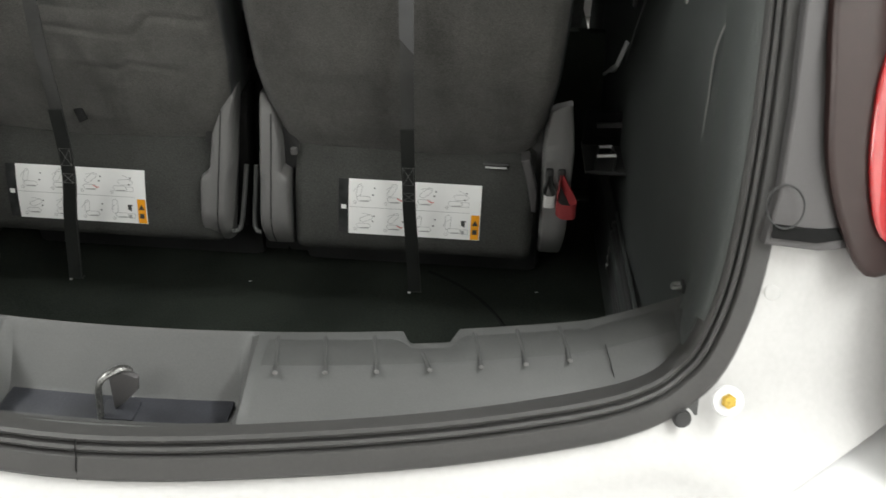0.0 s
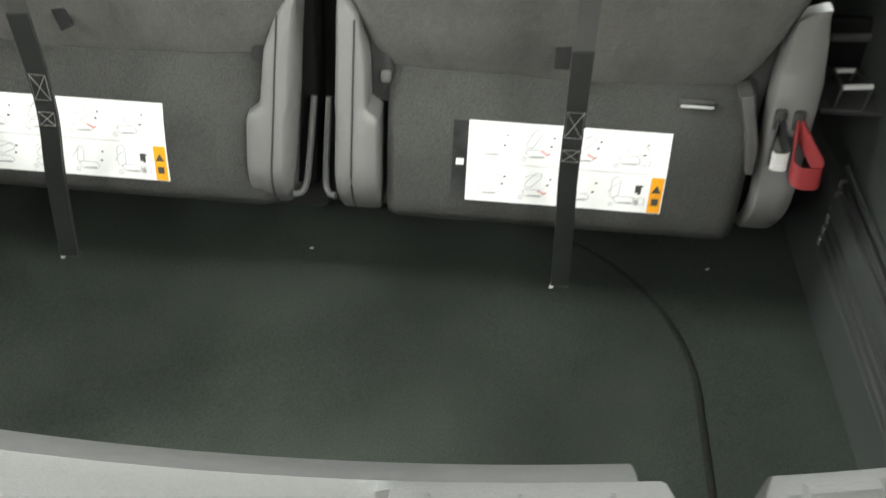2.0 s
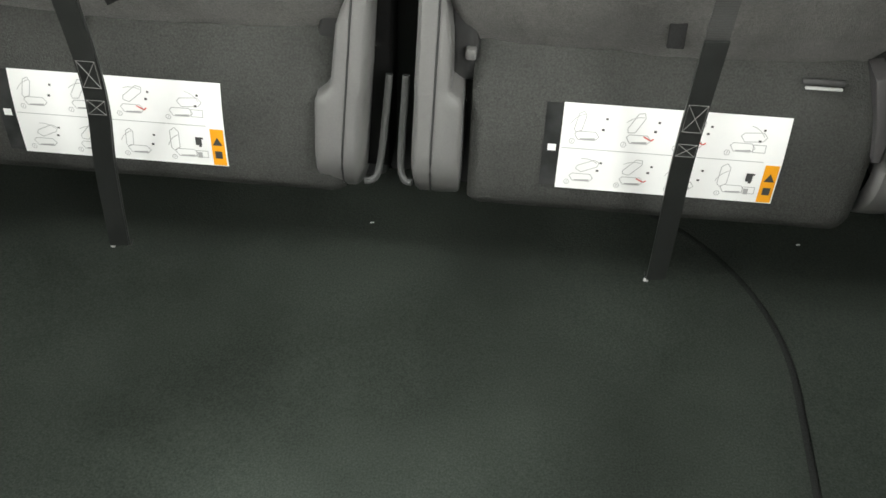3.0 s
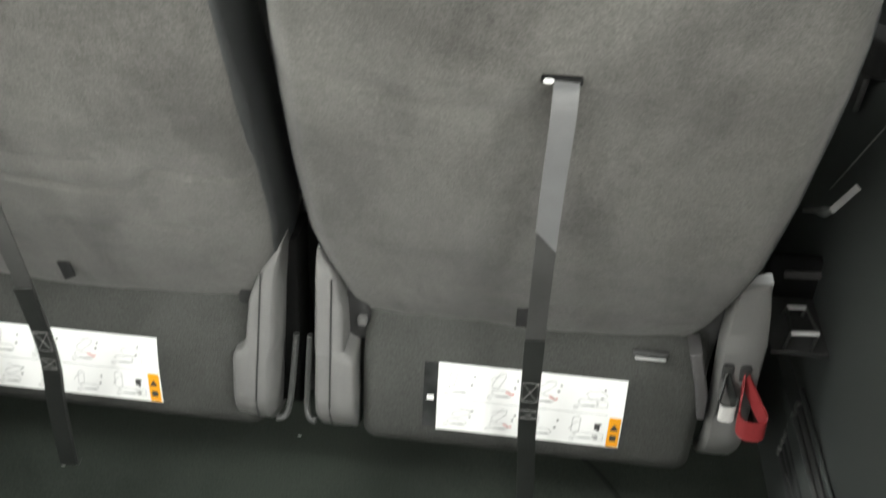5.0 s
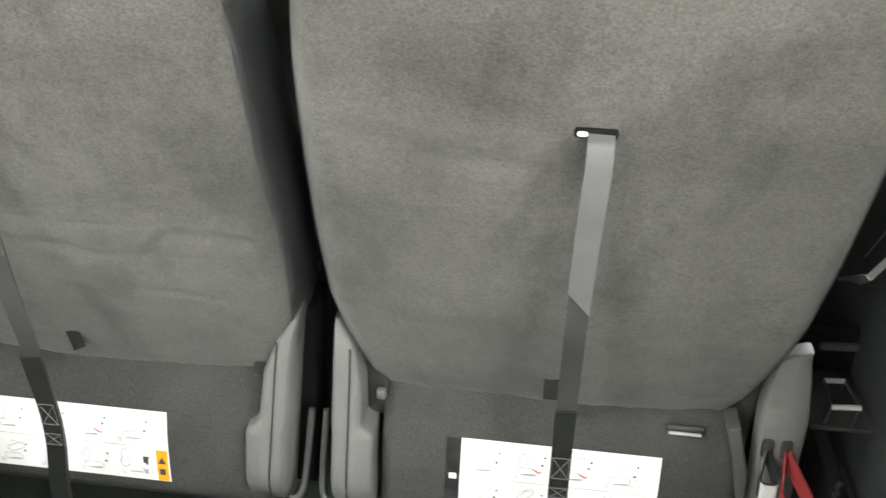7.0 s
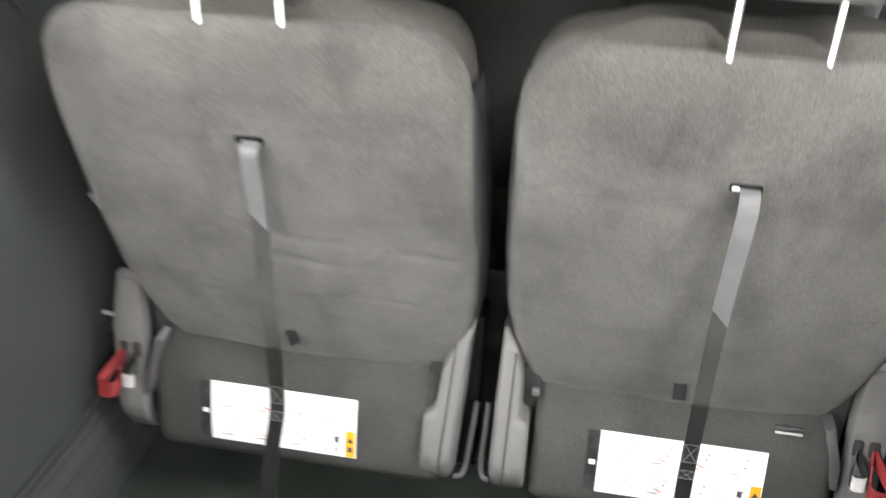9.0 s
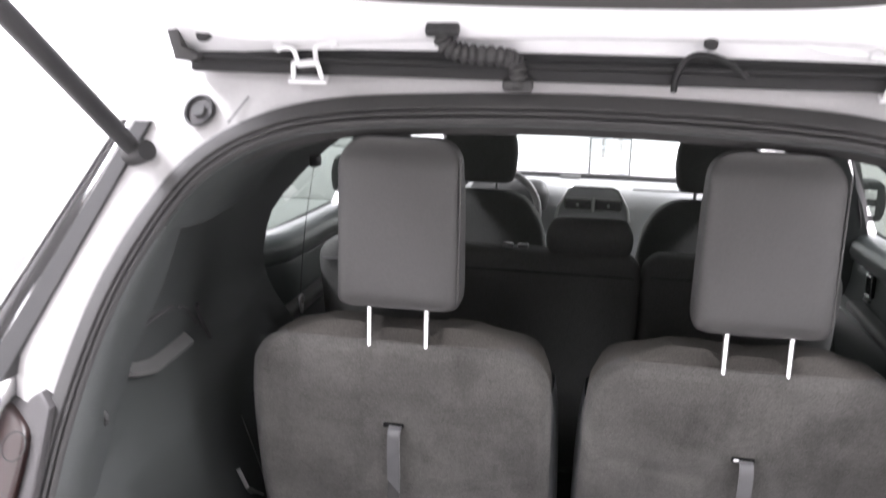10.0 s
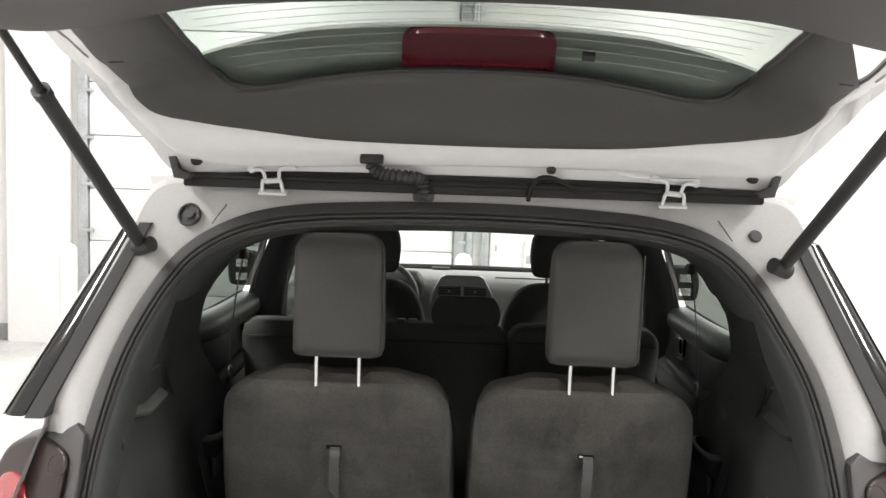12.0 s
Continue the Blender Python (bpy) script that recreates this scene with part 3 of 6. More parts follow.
    part("webbing", ribbon(smooth_path([(s * 0.695, 2.10, 1.49), (s * 0.722, 2.12, 1.36), (s * 0.740, 2.135, 1.22), (s * 0.748, 2.14, 1.06), (s * 0.750, 2.14, 0.80)], 6), 0.046, (0.30 * s, 1, 0.05)), BLACK_PLASTIC, strap)
    part("guide", box(0.02, 0.05, 0.03, (s * 0.692, 2.10, 1.50), 0.006), BLACK_PLASTIC, strap)
    part("tongue", tube(smooth_path([(s * 0.735, 2.10, 1.135), (s * 0.732, 2.10, 1.112), (s * 0.735, 2.115, 1.095), (s * 0.738, 2.13, 1.112), (s * 0.735, 2.12, 1.138)], 4, True), 0.004, 8, True), STEEL, strap, "steel belt tongue")
    pocket = thing("storage_pocket", "shallow open pocket with a rounded lip in the side trim", "pocket", "trim pockets")
    def on_wall(pts, off=0.0):
        return [(s * (wall_x(y, z) - off), y, z) for y, z in pts]
    # highlights along the pocket edges, drawn as lighter grey and bright tubes
    part("front_edge", tube(smooth_path(on_wall([(1.070, 1.165), (1.058, 1.10), (1.040, 1.03), (1.028, 0.985), (1.031, 0.966), (1.046, 0.955), (1.10, 0.946), (1.20, 0.933)] if s > 0 else [(1.101, 1.060), (1.097, 1.035), (1.098, 1.008)]), 6), 0.0014 if s > 0 else 0.003, 8), GREY_PLASTIC, pocket, "rounded pocket edge, its highlight put into a lighter grey")
    part("rear_edge", tube(smooth_path(on_wall([(1.472, 0.990), (1.470, 0.955), (1.464, 0.920), (1.454, 0.888), (1.442, 0.868), (1.428, 0.861)], 0.0015), 5), 0.0016, 8), BRIGHT, pocket, "rounded pocket edge, its highlight drawn as bright metal")
    part("lower_edge", tube(smooth_path(on_wall([(1.20, 0.933), (1.30, 0.918), (1.428, 0.885)]), 5), 0.0022, 8), TRIM, pocket)
    part("panel_joint", tube([(s * 0.668, 1.55, 1.03), (s * 0.664, 1.60, 0.94), (s * 0.660, 1.664, 0.822)], 0.0012, 6), GREY_PLASTIC, pocket)
    if s > 0:
        part("clip", box(0.008, 0.010, 0.014, (s * (wall_x(1.25, 1.087) - 0.003), 1.25, 1.087), 0.003), STEEL, pocket)
    coat = thing("cargo_hook", "dark folding bag hook with a bright ring on the pillar trim", "hook", "bag hooks")
    part("base_plate", box(0.012, 0.055, 0.032, (s * (wall_x(1.85, 1.475) - 0.004), 1.85, 1.475), 0.005, (8, 0, 0)), BLACK_PLASTIC, coat)
    part("ring", tube(smooth_path([(s * (wall_x(1.85, 1.475) - 0.012), 1.85 + 0.013 * math.cos(a), 1.475 + 0.009 * math.sin(a)) for a in frange(0, math.tau, 9)[:-1]], 3, True), 0.0026, 8, True), STEEL, coat)
    bag = thing("grocery_hook", "dark round bag hook in the cargo trim", "hook", "bag hooks")
    hx = wall_x(1.09, 1.215)
    part("cup", disc(0.024, 0.008, (s * (hx - 0.002), 1.09, 1.215), (0, 90, 0), 24, 0.003), BLACK_PLASTIC, bag)
    part("rim", tube([(s * (hx - 0.006), 1.09 + 0.022 * math.cos(a), 1.215 + 0.026 * math.sin(a)) for a in frange(0, math.tau, 25)[:-1]], 0.0028, 6, True), SCUFF, bag)
    part("hook", tube(smooth_path([(s * (hx - 0.006), 1.082, 1.228), (s * (hx - 0.020), 1.078, 1.222), (s * (hx - 0.022), 1.078, 1.208), (s * (hx - 0.012), 1.080, 1.200)], 4), 0.004, 8), SCUFF, bag)
    ledge = thing("armrest", "dark armrest shelf with a cup holder beside the rear seat", "armrest", "rear armrests")
    rows = []
    for k in range(40):
        a = math.tau * k / 40
        c4, s4 = math.copysign(abs(math.cos(a)) ** 0.45, math.cos(a)), math.copysign(abs(math.sin(a)) ** 0.45, math.sin(a))
        c1, s1 = math.copysign(abs(math.cos(a)) ** 0.75, math.cos(a)), math.copysign(abs(math.sin(a)) ** 0.75, math.sin(a))
        rows.append([(s * (0.702 + rx * u), 1.80 + dy + ry * v, z) for rx, ry, u, v, dy, z in (
            (0.044, 0.122, c4, s4, 0.0, 0.985), (0.044, 0.122, c4, s4, 0.0, 1.022), (0.041, 0.119, c4, s4, 0.0, 1.029), (0.037, 0.113, c4, s4, 0.0, 1.031),
            (0.032, 0.084, c1, s1, 0.022, 1.031), (0.029, 0.080, c1, s1, 0.022, 1.026), (0.027, 0.076, c1, s1, 0.022, 0.985), (0.002, 0.004, c1, s1, 0.022, 0.982))])
    part("top", grid(rows, close_u=True), FELT, ledge, "dark moulded rim round a deep cup hole", 50)
    part("cup_floor", disc(0.026, 0.003, (s * 0.702, 1.822, 0.9845), (0, 0, 0), 24, 0.001), SLOT_BLACK, ledge)
    part("side", box(0.010, 0.23, 0.05, (s * 0.668, 1.80, 0.962), 0.004, (2, 0, 0)), BLACK_PLASTIC, ledge)
    shelf = thing("trim_shelf", "grey shelf under a curved lip in the side trim", "shelf", "trim shelves")
    front = [(1.150, 1.262), (1.200, 1.246), (1.245, 1.236), (1.330, 1.234), (1.415, 1.230)]
    rows = []
    for y, z in front:
        x = wall_x(y, z)
        rows.append([(s * (x + 0.012), y + 0.012, z + 0.020), (s * (x - 0.012), y + 0.004, z + 0.010), (s * (x - 0.026), y, z), (s * (x - 0.024), y - 0.002, z - 0.006), (s * (x - 0.004), y, z - 0.014)])
    # the left ledge is paler to carry the light it reflects
    part("ledge", thick(grid(rows), 0.003), GREY_PLASTIC if s < 0 else TRIM, shelf, "shelf edge, its reflection put into pale grey on the left")
    part("upper_lip", tube(smooth_path(on_wall([(1.196, 1.318), (1.25, 1.323), (1.325, 1.319)], 0.003), 5), 0.008, 8, flat=0.6), FILLER, shelf)
    part("hook_lip", tube(smooth_path(on_wall([(1.372, 1.307), (1.42, 1.290), (1.47, 1.262), (1.508, 1.234)], 0.003), 5), 0.0065, 8, flat=0.6), FILLER, shelf)
    part("end_lip", tube(smooth_path(on_wall([(1.500, 1.276), (1.525, 1.250), (1.578, 1.184)], 0.004), 4), 0.007, 8, flat=0.6), FILLER, shelf)
    part("side_crease", tube(smooth_path(on_wall([(1.128, 1.246), (1.18, 1.226), (1.25, 1.212)], 0.001), 4), 0.003, 8), TRIM, shelf)
    if s < 0:
        lampc = thing("cargo_lamp", "small lit cargo lamp in the side trim", "lamp", "cargo lamps")
        part("lens", prism([(-0.016, -0.012), (0.012, -0.012), (0.016, 0.014), (-0.004, 0.004)], 0.008, 0.002), WARM_GLOW, lampc, "warm glowing lens").matrix_world = pose(-wall_x(1.026, 0.953) + 0.006, 1.026, 0.953, 0, 0, -90)

# tail lamps and filler panels
def place_rear(bm, off=0.0):
    for v in bm.verts:
        v.co.y = rear_y(v.co.x, v.co.z) + (v.co.y) - off
    return bm


for s in (-1, 1):
    outline = [(0.7335, 1.246), (0.76, 1.262), (0.79, 1.245), (0.86, 1.222), (0.86, 1.0), (0.86, 0.93), (0.833, 0.921), (0.77, 0.936), (0.704, 0.950), (0.716, 1.0), (0.7235, 1.08), (0.7265, 1.16)]
    bm = prism([(s * x, z) for x, z in outline][::s], 0.03, 0.004)
    fill = part("filler_panel", place_rear(bm, 0.026), FILLER, car, "dark grey plastic panel beside the tail lamp")
    part("gap_strip", place_rear(prism([(s * 0.712, 0.9585), (s * 0.765, 0.9475), (s * 0.819, 0.936), (s * 0.819, 0.947), (s * 0.765, 0.9595), (s * 0.712, 0.971)][::s], 0.004), 0.0285), SLOT_BLACK, fill)
    for cz, cr in ((0.987, 0.020), (1.197, 0.018)):
        c = tube([(s * (0.724 if cz < 1.1 else 0.774) + cr * math.cos(a), surf_y(0.742, cz) - 0.0265 + 0.575 * cr * math.sin(a), cz + cr * math.sin(a)) for a in frange(0, math.tau, 29)[:-1]], 0.0012, 6, True)
        part("access_cap", c, BLACK_PLASTIC, fill, "round access cap outline")
    lamp = thing("tail_lamp", "dark and bright red tail lamp on the white body", "tail lamp", "tail lamps")
    shell = [(0.775, 1.215), (0.757, 1.185), (0.762, 1.09), (0.769, 1.02), (0.794, 0.955), (0.838, 0.895), (0.90, 0.890), (0.95, 0.93), (0.968, 1.05), (0.960, 1.13), (0.93, 1.19), (0.85, 1.222)]
    bm = prism([(s * p.x, p.y) for p in smooth_path([(x, z, 0) for x, z in shell], 4, True)][::s], 0.08, 0.010, 3)
    part("housing", place_rear(bm, 0.040), LENS_DARK, lamp, "smoked dark red lens")
    lens = [(0.870, 1.150), (0.835, 1.11), (0.824, 1.05), (0.828, 0.99), (0.850, 0.935), (0.90, 0.915), (0.935, 0.95), (0.952, 1.05), (0.945, 1.11), (0.92, 1.145)]
    bm = prism([(s * p.x, p.y) for p in smooth_path([(x, z, 0) for x, z in lens], 4, True)][::s], 0.02, 0.006, 3)
    part("lens", place_rear(bm, 0.048), LENS_RED, lamp, "bright red glossy lens")
    # bumper stop and screw on the jamb
    bolt = part("bolt", disc(0.0085, 0.007, (s * 0.684, surf_y(0.684, 0.792) - 0.011, 0.794), (60, 0, 0), 6, 0.002), BRASS, car, "yellow-plated bolt head")
    part("washer", disc(0.018, 0.003, (s * 0.684, surf_y(0.684, 0.792) - 0.008, 0.792), (60, 0, 0), 28, 0.0015), PAINT, bolt)
    part("screw_plug", disc(0.0105, 0.008, (s * 0.634, surf_y(0.634, 0.774) - 0.008, 0.776), (60, 0, 0), 24, 0.003), BLACK_PLASTIC, car, "black rubber plug")
    part("drain_plug", disc(0.009, 0.003, (s * 0.721, surf_y(0.721, 0.900) - 0.012, 0.900), (60, 0, 0), 24, 0.001), PAINT_SHADED, car)
    # upper plug by the hinge
    if s < 0:
        top_plug = part("plug", disc(0.025, 0.008, (s * 0.612, surf_y(0.612, 1.664) - 0.006, 1.664), (60, 0, 0), 32, 0.002), FILLER, car, "round dark plug with a ring")
        part("rim", tube([(s * 0.612 + 0.022 * math.cos(a), surf_y(0.612, 1.664 + 0.022 * math.sin(a)) - 0.012, 1.666 + 0.022 * math.sin(a)) for a in frange(0, math.tau, 29)[:-1]], 0.003, 6, True), BLACK_PLASTIC, top_plug)
        part("button", disc(0.012, 0.006, (s * 0.612, surf_y(0.612, 1.664) - 0.012, 1.666), (60, 0, 0), 24, 0.002), SCUFF, top_plug)
    else:
        part("plug", disc(0.014, 0.008, (s * 0.612, surf_y(0.612, 1.660) - 0.006, 1.660), (60, 0, 0), 28, 0.002), FILLER, car, "small dark rubber plug")
    part("panel_seam", tube([(s * 0.560, surf_y(0.56, 1.648) - 0.010, 1.648), (s * 0.535, surf_y(0.535, 1.69) - 0.008, 1.69)], 0.0012, 6), FILLER, car)

# quarter window, its black moulding, body side and roof
for s in (-1, 1):
    def edge(t, out=0.0, fwd=0.0):
        z = 1.646 - 0.376 * t
        x = 0.6895 + 0.1365 * t + out * (0.75 + 0.35 * t)
        return Vector((s * x, surf_y(x, z) - 0.008 + fwd, z))
    T = frange(0, 1, 9)
    part("window_moulding", grid([[edge(t, -0.004, 0.02), edge(t, 0.0, -0.010), edge(t, 0.033, -0.012), edge(t, 0.036, 0.0), edge(t, 0.04, 0.03)] for t in T], caps=True), BLACK_PLASTIC, car,
         "matt black window moulding")
    part("window_trim", grid([[edge(t, 0.037, 0.03), edge(t, 0.040, 0.002), edge(t, 0.058, 0.000), edge(t, 0.076, 0.010), edge(t, 0.079, 0.03)] for t in T], caps=True), GLOSS_BLACK, car, "gloss black window edge")
    part("bright_strip", grid([[edge(t, 0.078, 0.03), edge(t, 0.080, 0.008), edge(t, 0.088, 0.012), edge(t, 0.090, 0.03)] for t in T], caps=True), STEEL, car, "thin bright window strip")
    part("quarter_glass", grid([[edge(t, 0.088, 0.022), edge(t, 0.096, 0.045), edge(t, 0.104, 0.12), edge(t, 0.112, 0.35), edge(t, 0.115, 0.70)] for t in T]), GLOSS_BLACK, car, "dark tinted quarter glass")
    rows = []
    for y in frange(0, 1, 10):
        r = []
        for z in frange(0.62, 1.27, 12):
            x = 0.845 + 0.115 * math.sin(math.pi * min(1, max(0, (1.30 - z) / 0.95)) * 0.62)
            yy = surf_y(0.84, z) + 0.02 + y * 3.6
            xx = x + 0.015 * y if y > 0 else x - 0.02
            r.append((s * xx, yy, z))
        rows.append(r)
    part("quarter_panel", grid(rows), PAINT, car, "glossy white body side")

roof_rows = [[(x, y, 1.745 + 0.035 * (1 - (x / 0.72) ** 2) + 0.03 * math.sin(math.pi * (y - 1.3) / 3)) for y in frange(1.335, 3.75, 14)] for x in frange(-0.72, 0.72, 19)]
part("roof", thick(grid(roof_rows), 0.02), PAINT, car, "white roof skin")
for s in (-1, 1):
    part("roof_rail", grid([[(s * 0.715, y, 1.748), (s * 0.745, y, 1.738), (s * 0.757, y, 1.71), (s * 0.735, y, 1.66), (s * 0.69, y, 1.64)] for y in frange(1.62, 3.66, 12)]), PAINT, car, "white roof side rail")
lin = [[(x, y, 1.662 + 0.03 * (1 - (x / 0.62) ** 2)) for y in frange(1.42, 3.55, 12)] for x in frange(-0.62, 0.62, 15)]
part("headliner", thick(grid(lin), 0.01), material("headliner_cloth", (0.62, 0.61, 0.58), 0.9, scale=300, vary=0.06, bump=0.2), car, "pale cloth headliner")

# ---- liftgate ----
gate = thing("liftgate", "open white liftgate with dark inner trim and heated rear glass", "liftgate")
GATE = [(0, 1.283, 1.762), (0.05, 1.252, 1.798), (0.1, 1.222, 1.837), (0.2, 1.17, 1.92), (0.3, 1.1, 1.982), (0.42, 0.99, 2.009), (0.6, 0.815, 2.023), (0.75, 0.665, 2.028), (0.95, 0.47, 2.027), (1.25, 0.17, 1.991)]


def gate_p(x, s, inn=0.0):
    """A place on the gate's inner face: s metres from the hinge line; inn off the face, inwards."""
    y = lerp_table([(a, b) for a, b, c in GATE], s)
    z = lerp_table([(a, c) for a, b, c in GATE], s)
    bend = 0.05 * (x / 0.7) ** 2
    k = 0.85 - 0.75 * step(0.12, 0.40, s)
    return Vector((x, y + 0.3 * bend - k * inn, z - bend - math.sqrt(1 - k * k) * inn))


GATE_OUT = [(0, 0), (.28, 0), (.48, 0), (.60, .012), (.655, .06), (.685, .125), (.728, .20), (.755, .29), (.754, .39), (.738, .50), (.706, .63), (.682, .74), (.665, .92)]
GATE_TRIM_EDGE = [(0, .098), (.28, .112), (.48, .152), (.58, .18), (.645, .205), (.675, .25), (.684, .30), (.684, .44), (.668, .54), (.640, .66), (.622, .74), (.60, .92)]
GATE_GLASS = [(0, .285), (.17, .282), (.30, .268), (.40, .252), (.46, .256), (.50, .285), (.518, .36), (.513, .5), (.485, .72), (.45, .92)]


def both_sides(half, n=6):
    pts = [(-x, v, 0) for x, v in half[:0:-1]] + [(x, v, 0) for x, v in half]
    return [(p.x, p.y) for p in smooth_path(pts, n)]


G_OUT, G_TRIM, G_GLASS = both_sides(GATE_OUT), both_sides(GATE_TRIM_EDGE), both_sides(GATE_GLASS)


def gate_strip(a, b, profile):
    """A band between two edges of the gate; profile: (share of the way, lift off the face)."""
    return grid([[gate_p(p[0] + (q[0] - p[0]) * f, p[1] + (q[1] - p[1]) * f, h) for f, h in profile] for p, q in zip(a, b)])


part("frame", gate_strip(G_OUT, G_TRIM, [(-0.02, -0.05), (-0.02, -0.012), (0.0, -0.010), (0.30, -0.010), (0.36, -0.002), (0.42, 0.0), (0.62, 0.001), (0.9, -0.001), (1.05, -0.004)]), PAINT, gate, "white painted gate frame")
for s in (-1, 1):
    part("frame_crease", tube([gate_p(s * (p[0] * 0.45 + q[0] * 0.55), p[1] * 0.45 + q[1] * 0.55, 0.0015) for p, q in list(zip(G_OUT, G_TRIM))[-17:]], 0.0030, 6), PAINT, gate)
part("frame_step", tube(smooth_path([gate_p(x, 0.036 + 0.016 * (1 - step(0.26, 0.34, abs(x))), -0.0095) for x in frange(-0.46, 0.46, 47)], 2), 0.0042, 6), PAINT, gate)
part("trim", gate_strip(G_TRIM, G_GLASS, [(0.0, -0.004), (0.0, 0.010), (0.03, 0.013), (0.2, 0.014), (0.5, 0.014), (0.8, 0.012), (0.94, 0.006), (1.0, -0.006)]), GATE_TRIM, gate, "dark grey plastic trim round the glass")
# shadow line along the trim's edge, drawn as a dark tube
part("trim_shadow", tube([gate_p(x, v, 0.004) for x, v in G_TRIM], 0.0032, 6), GUTTER, gate, "dark tube drawn for the shadow line round the trim")
part("glass_rim", tube([gate_p(x, v, -0.002) for x, v in G_GLASS], 0.0065, 6), BLACK_PLASTIC, gate, "black rubber edge of the glass")
for s in (-1, 1):
    part("trim_clip", tube([gate_p(s * 0.664, 0.46, 0.0145), gate_p(s * 0.640, 0.455, 0.0150)], 0.0016, 6), BLACK_PLASTIC, gate)
HALF_GATE = [(0.0, 0.60), (0.30, 0.70), (0.50, 0.70), (0.8, 0.70), (1.25, 0.66)]


def low_edge(x):
    """Where the lower trim begins, an arch over the glass."""
    return 0.806 - 0.091 * step(0.35, 0.60, abs(x)) + 1.9 * max(0.0, abs(x) - 0.66)


low = []
for j in range(49):
    x = -0.70 + 1.40 * j / 48
    e = low_edge(x)
    low.append([gate_p(x, e, -0.03), gate_p(x, e + 0.003, 0.010), gate_p(x, e + 0.025, 0.020), gate_p(x, max(e + 0.06, 0.86), 0.026), gate_p(x, max(e + 0.09, 1.0), 0.03), gate_p(x, 1.2, 0.02), gate_p(x, 1.26, -0.02)])
part("lower_trim", thick(grid(low), 0.004), GATE_TRIM, gate, "dark lower liftgate trim panel")
part("trim_joint", tube([gate_p(0.56 + 0.09 * t, low_edge(0.60) + 0.10 - 0.02 * t, 0.0235) for t in frange(0, 1, 5)], 0.0016, 6), BLACK_PLASTIC, gate)
outer = [[gate_p(lerp_table(HALF_GATE, s) * k, s, -0.05) for k in frange(-1, 1, 21)] for s in frange(0.97, 1.26, 8)]
part("outer_skin", grid(outer), PAINT, gate)

GL = []
for j in range(41):
    x = -0.56 + 1.12 * j / 40
    GL.append([gate_p(x, s, -0.010 - 0.012 * (1 - (x / 0.6) ** 2)) for s in frange(0.20, 0.95, 16)])
glass = part("rear_glass", grid(GL), GLASS_TINT, gate, "greenish rear window with heating wires")
glass.visible_shadow = False
for k in range(12):
    s0 = 0.30 + 0.05 * k
    part("heating_wire", tube([gate_p(x, s0 - 0.03 * (x / 0.5) ** 2 + 0.02, -0.008 - 0.012 * (1 - (x / 0.6) ** 2)) for x in frange(-0.47, 0.47, 15)], 0.0006, 4, caps=False), INK_GREY, glass)
# spoiler outside the glass, seen through it, with the high brake lamp
sp = []
for x in frange(-0.56, 0.56, 33):
    e = 0.295 + 0.165 * (1 - abs(x / 0.60) ** 2.2)
    sp.append([gate_p(x, 0.06 + (e - 0.06) * f, -0.050 + 0.019 * f) for f in frange(0, 1, 22)])
part("spoiler", thick(grid(sp), 0.006), material("spoiler_underside", (0.84, 0.84, 0.83), 0.45, scale=60, vary=0.05, blotch=0.06), gate, "painted roof spoiler seen through the glass")


def lamp_patch(x0, x1, v0, v1, h, n=14):
    rows = []
    for k in range(n + 1):
        f = k / n
        rows.append([gate_p((x0 + (x1 - x0) * f) * (1 - 0.08 * g - 0.09 * (2 * g - 1) ** 8), (v0 + v1) / 2 + (v1 - v0) * (g - 0.5) * (1 - 0.16 * (2 * f - 1) ** 8), h - 0.003 * (2 * f - 1) ** 8 - 0.002 * (2 * g - 1) ** 8) for g in frange(0, 1, 9)])
    return grid(rows)


hib = part("brake_lamp", thick(lamp_patch(-0.150, 0.150, 0.236, 0.452, -0.020), 0.012), LENS_BRAKE, gate, "wide dark red high brake lamp")
for s in (-1, 1):
    part("chrome_tick", tube([gate_p(s * 0.134, 0.290, -0.014), gate_p(s * 0.120, 0.310, -0.014)], 0.0013, 6), STEEL, hib)
for k in range(5):
    part("lens_rib", tube([gate_p(x, 0.325 + 0.022 * k, -0.0175) for x in frange(-0.118, 0.118, 5)], 0.0018, 5), LENS_DARK, hib)
part("lens_rib", tube([gate_p(x, 0.300, -0.0175) for x in frange(-0.125, 0.125, 5)], 0.0016, 5), LENS_RED, hib)
part("washer_nozzle", tube([gate_p(0.195, 0.352, -0.012), gate_p(0.218, 0.352, -0.012)], 0.009, 10), BLACK_PLASTIC, gate)
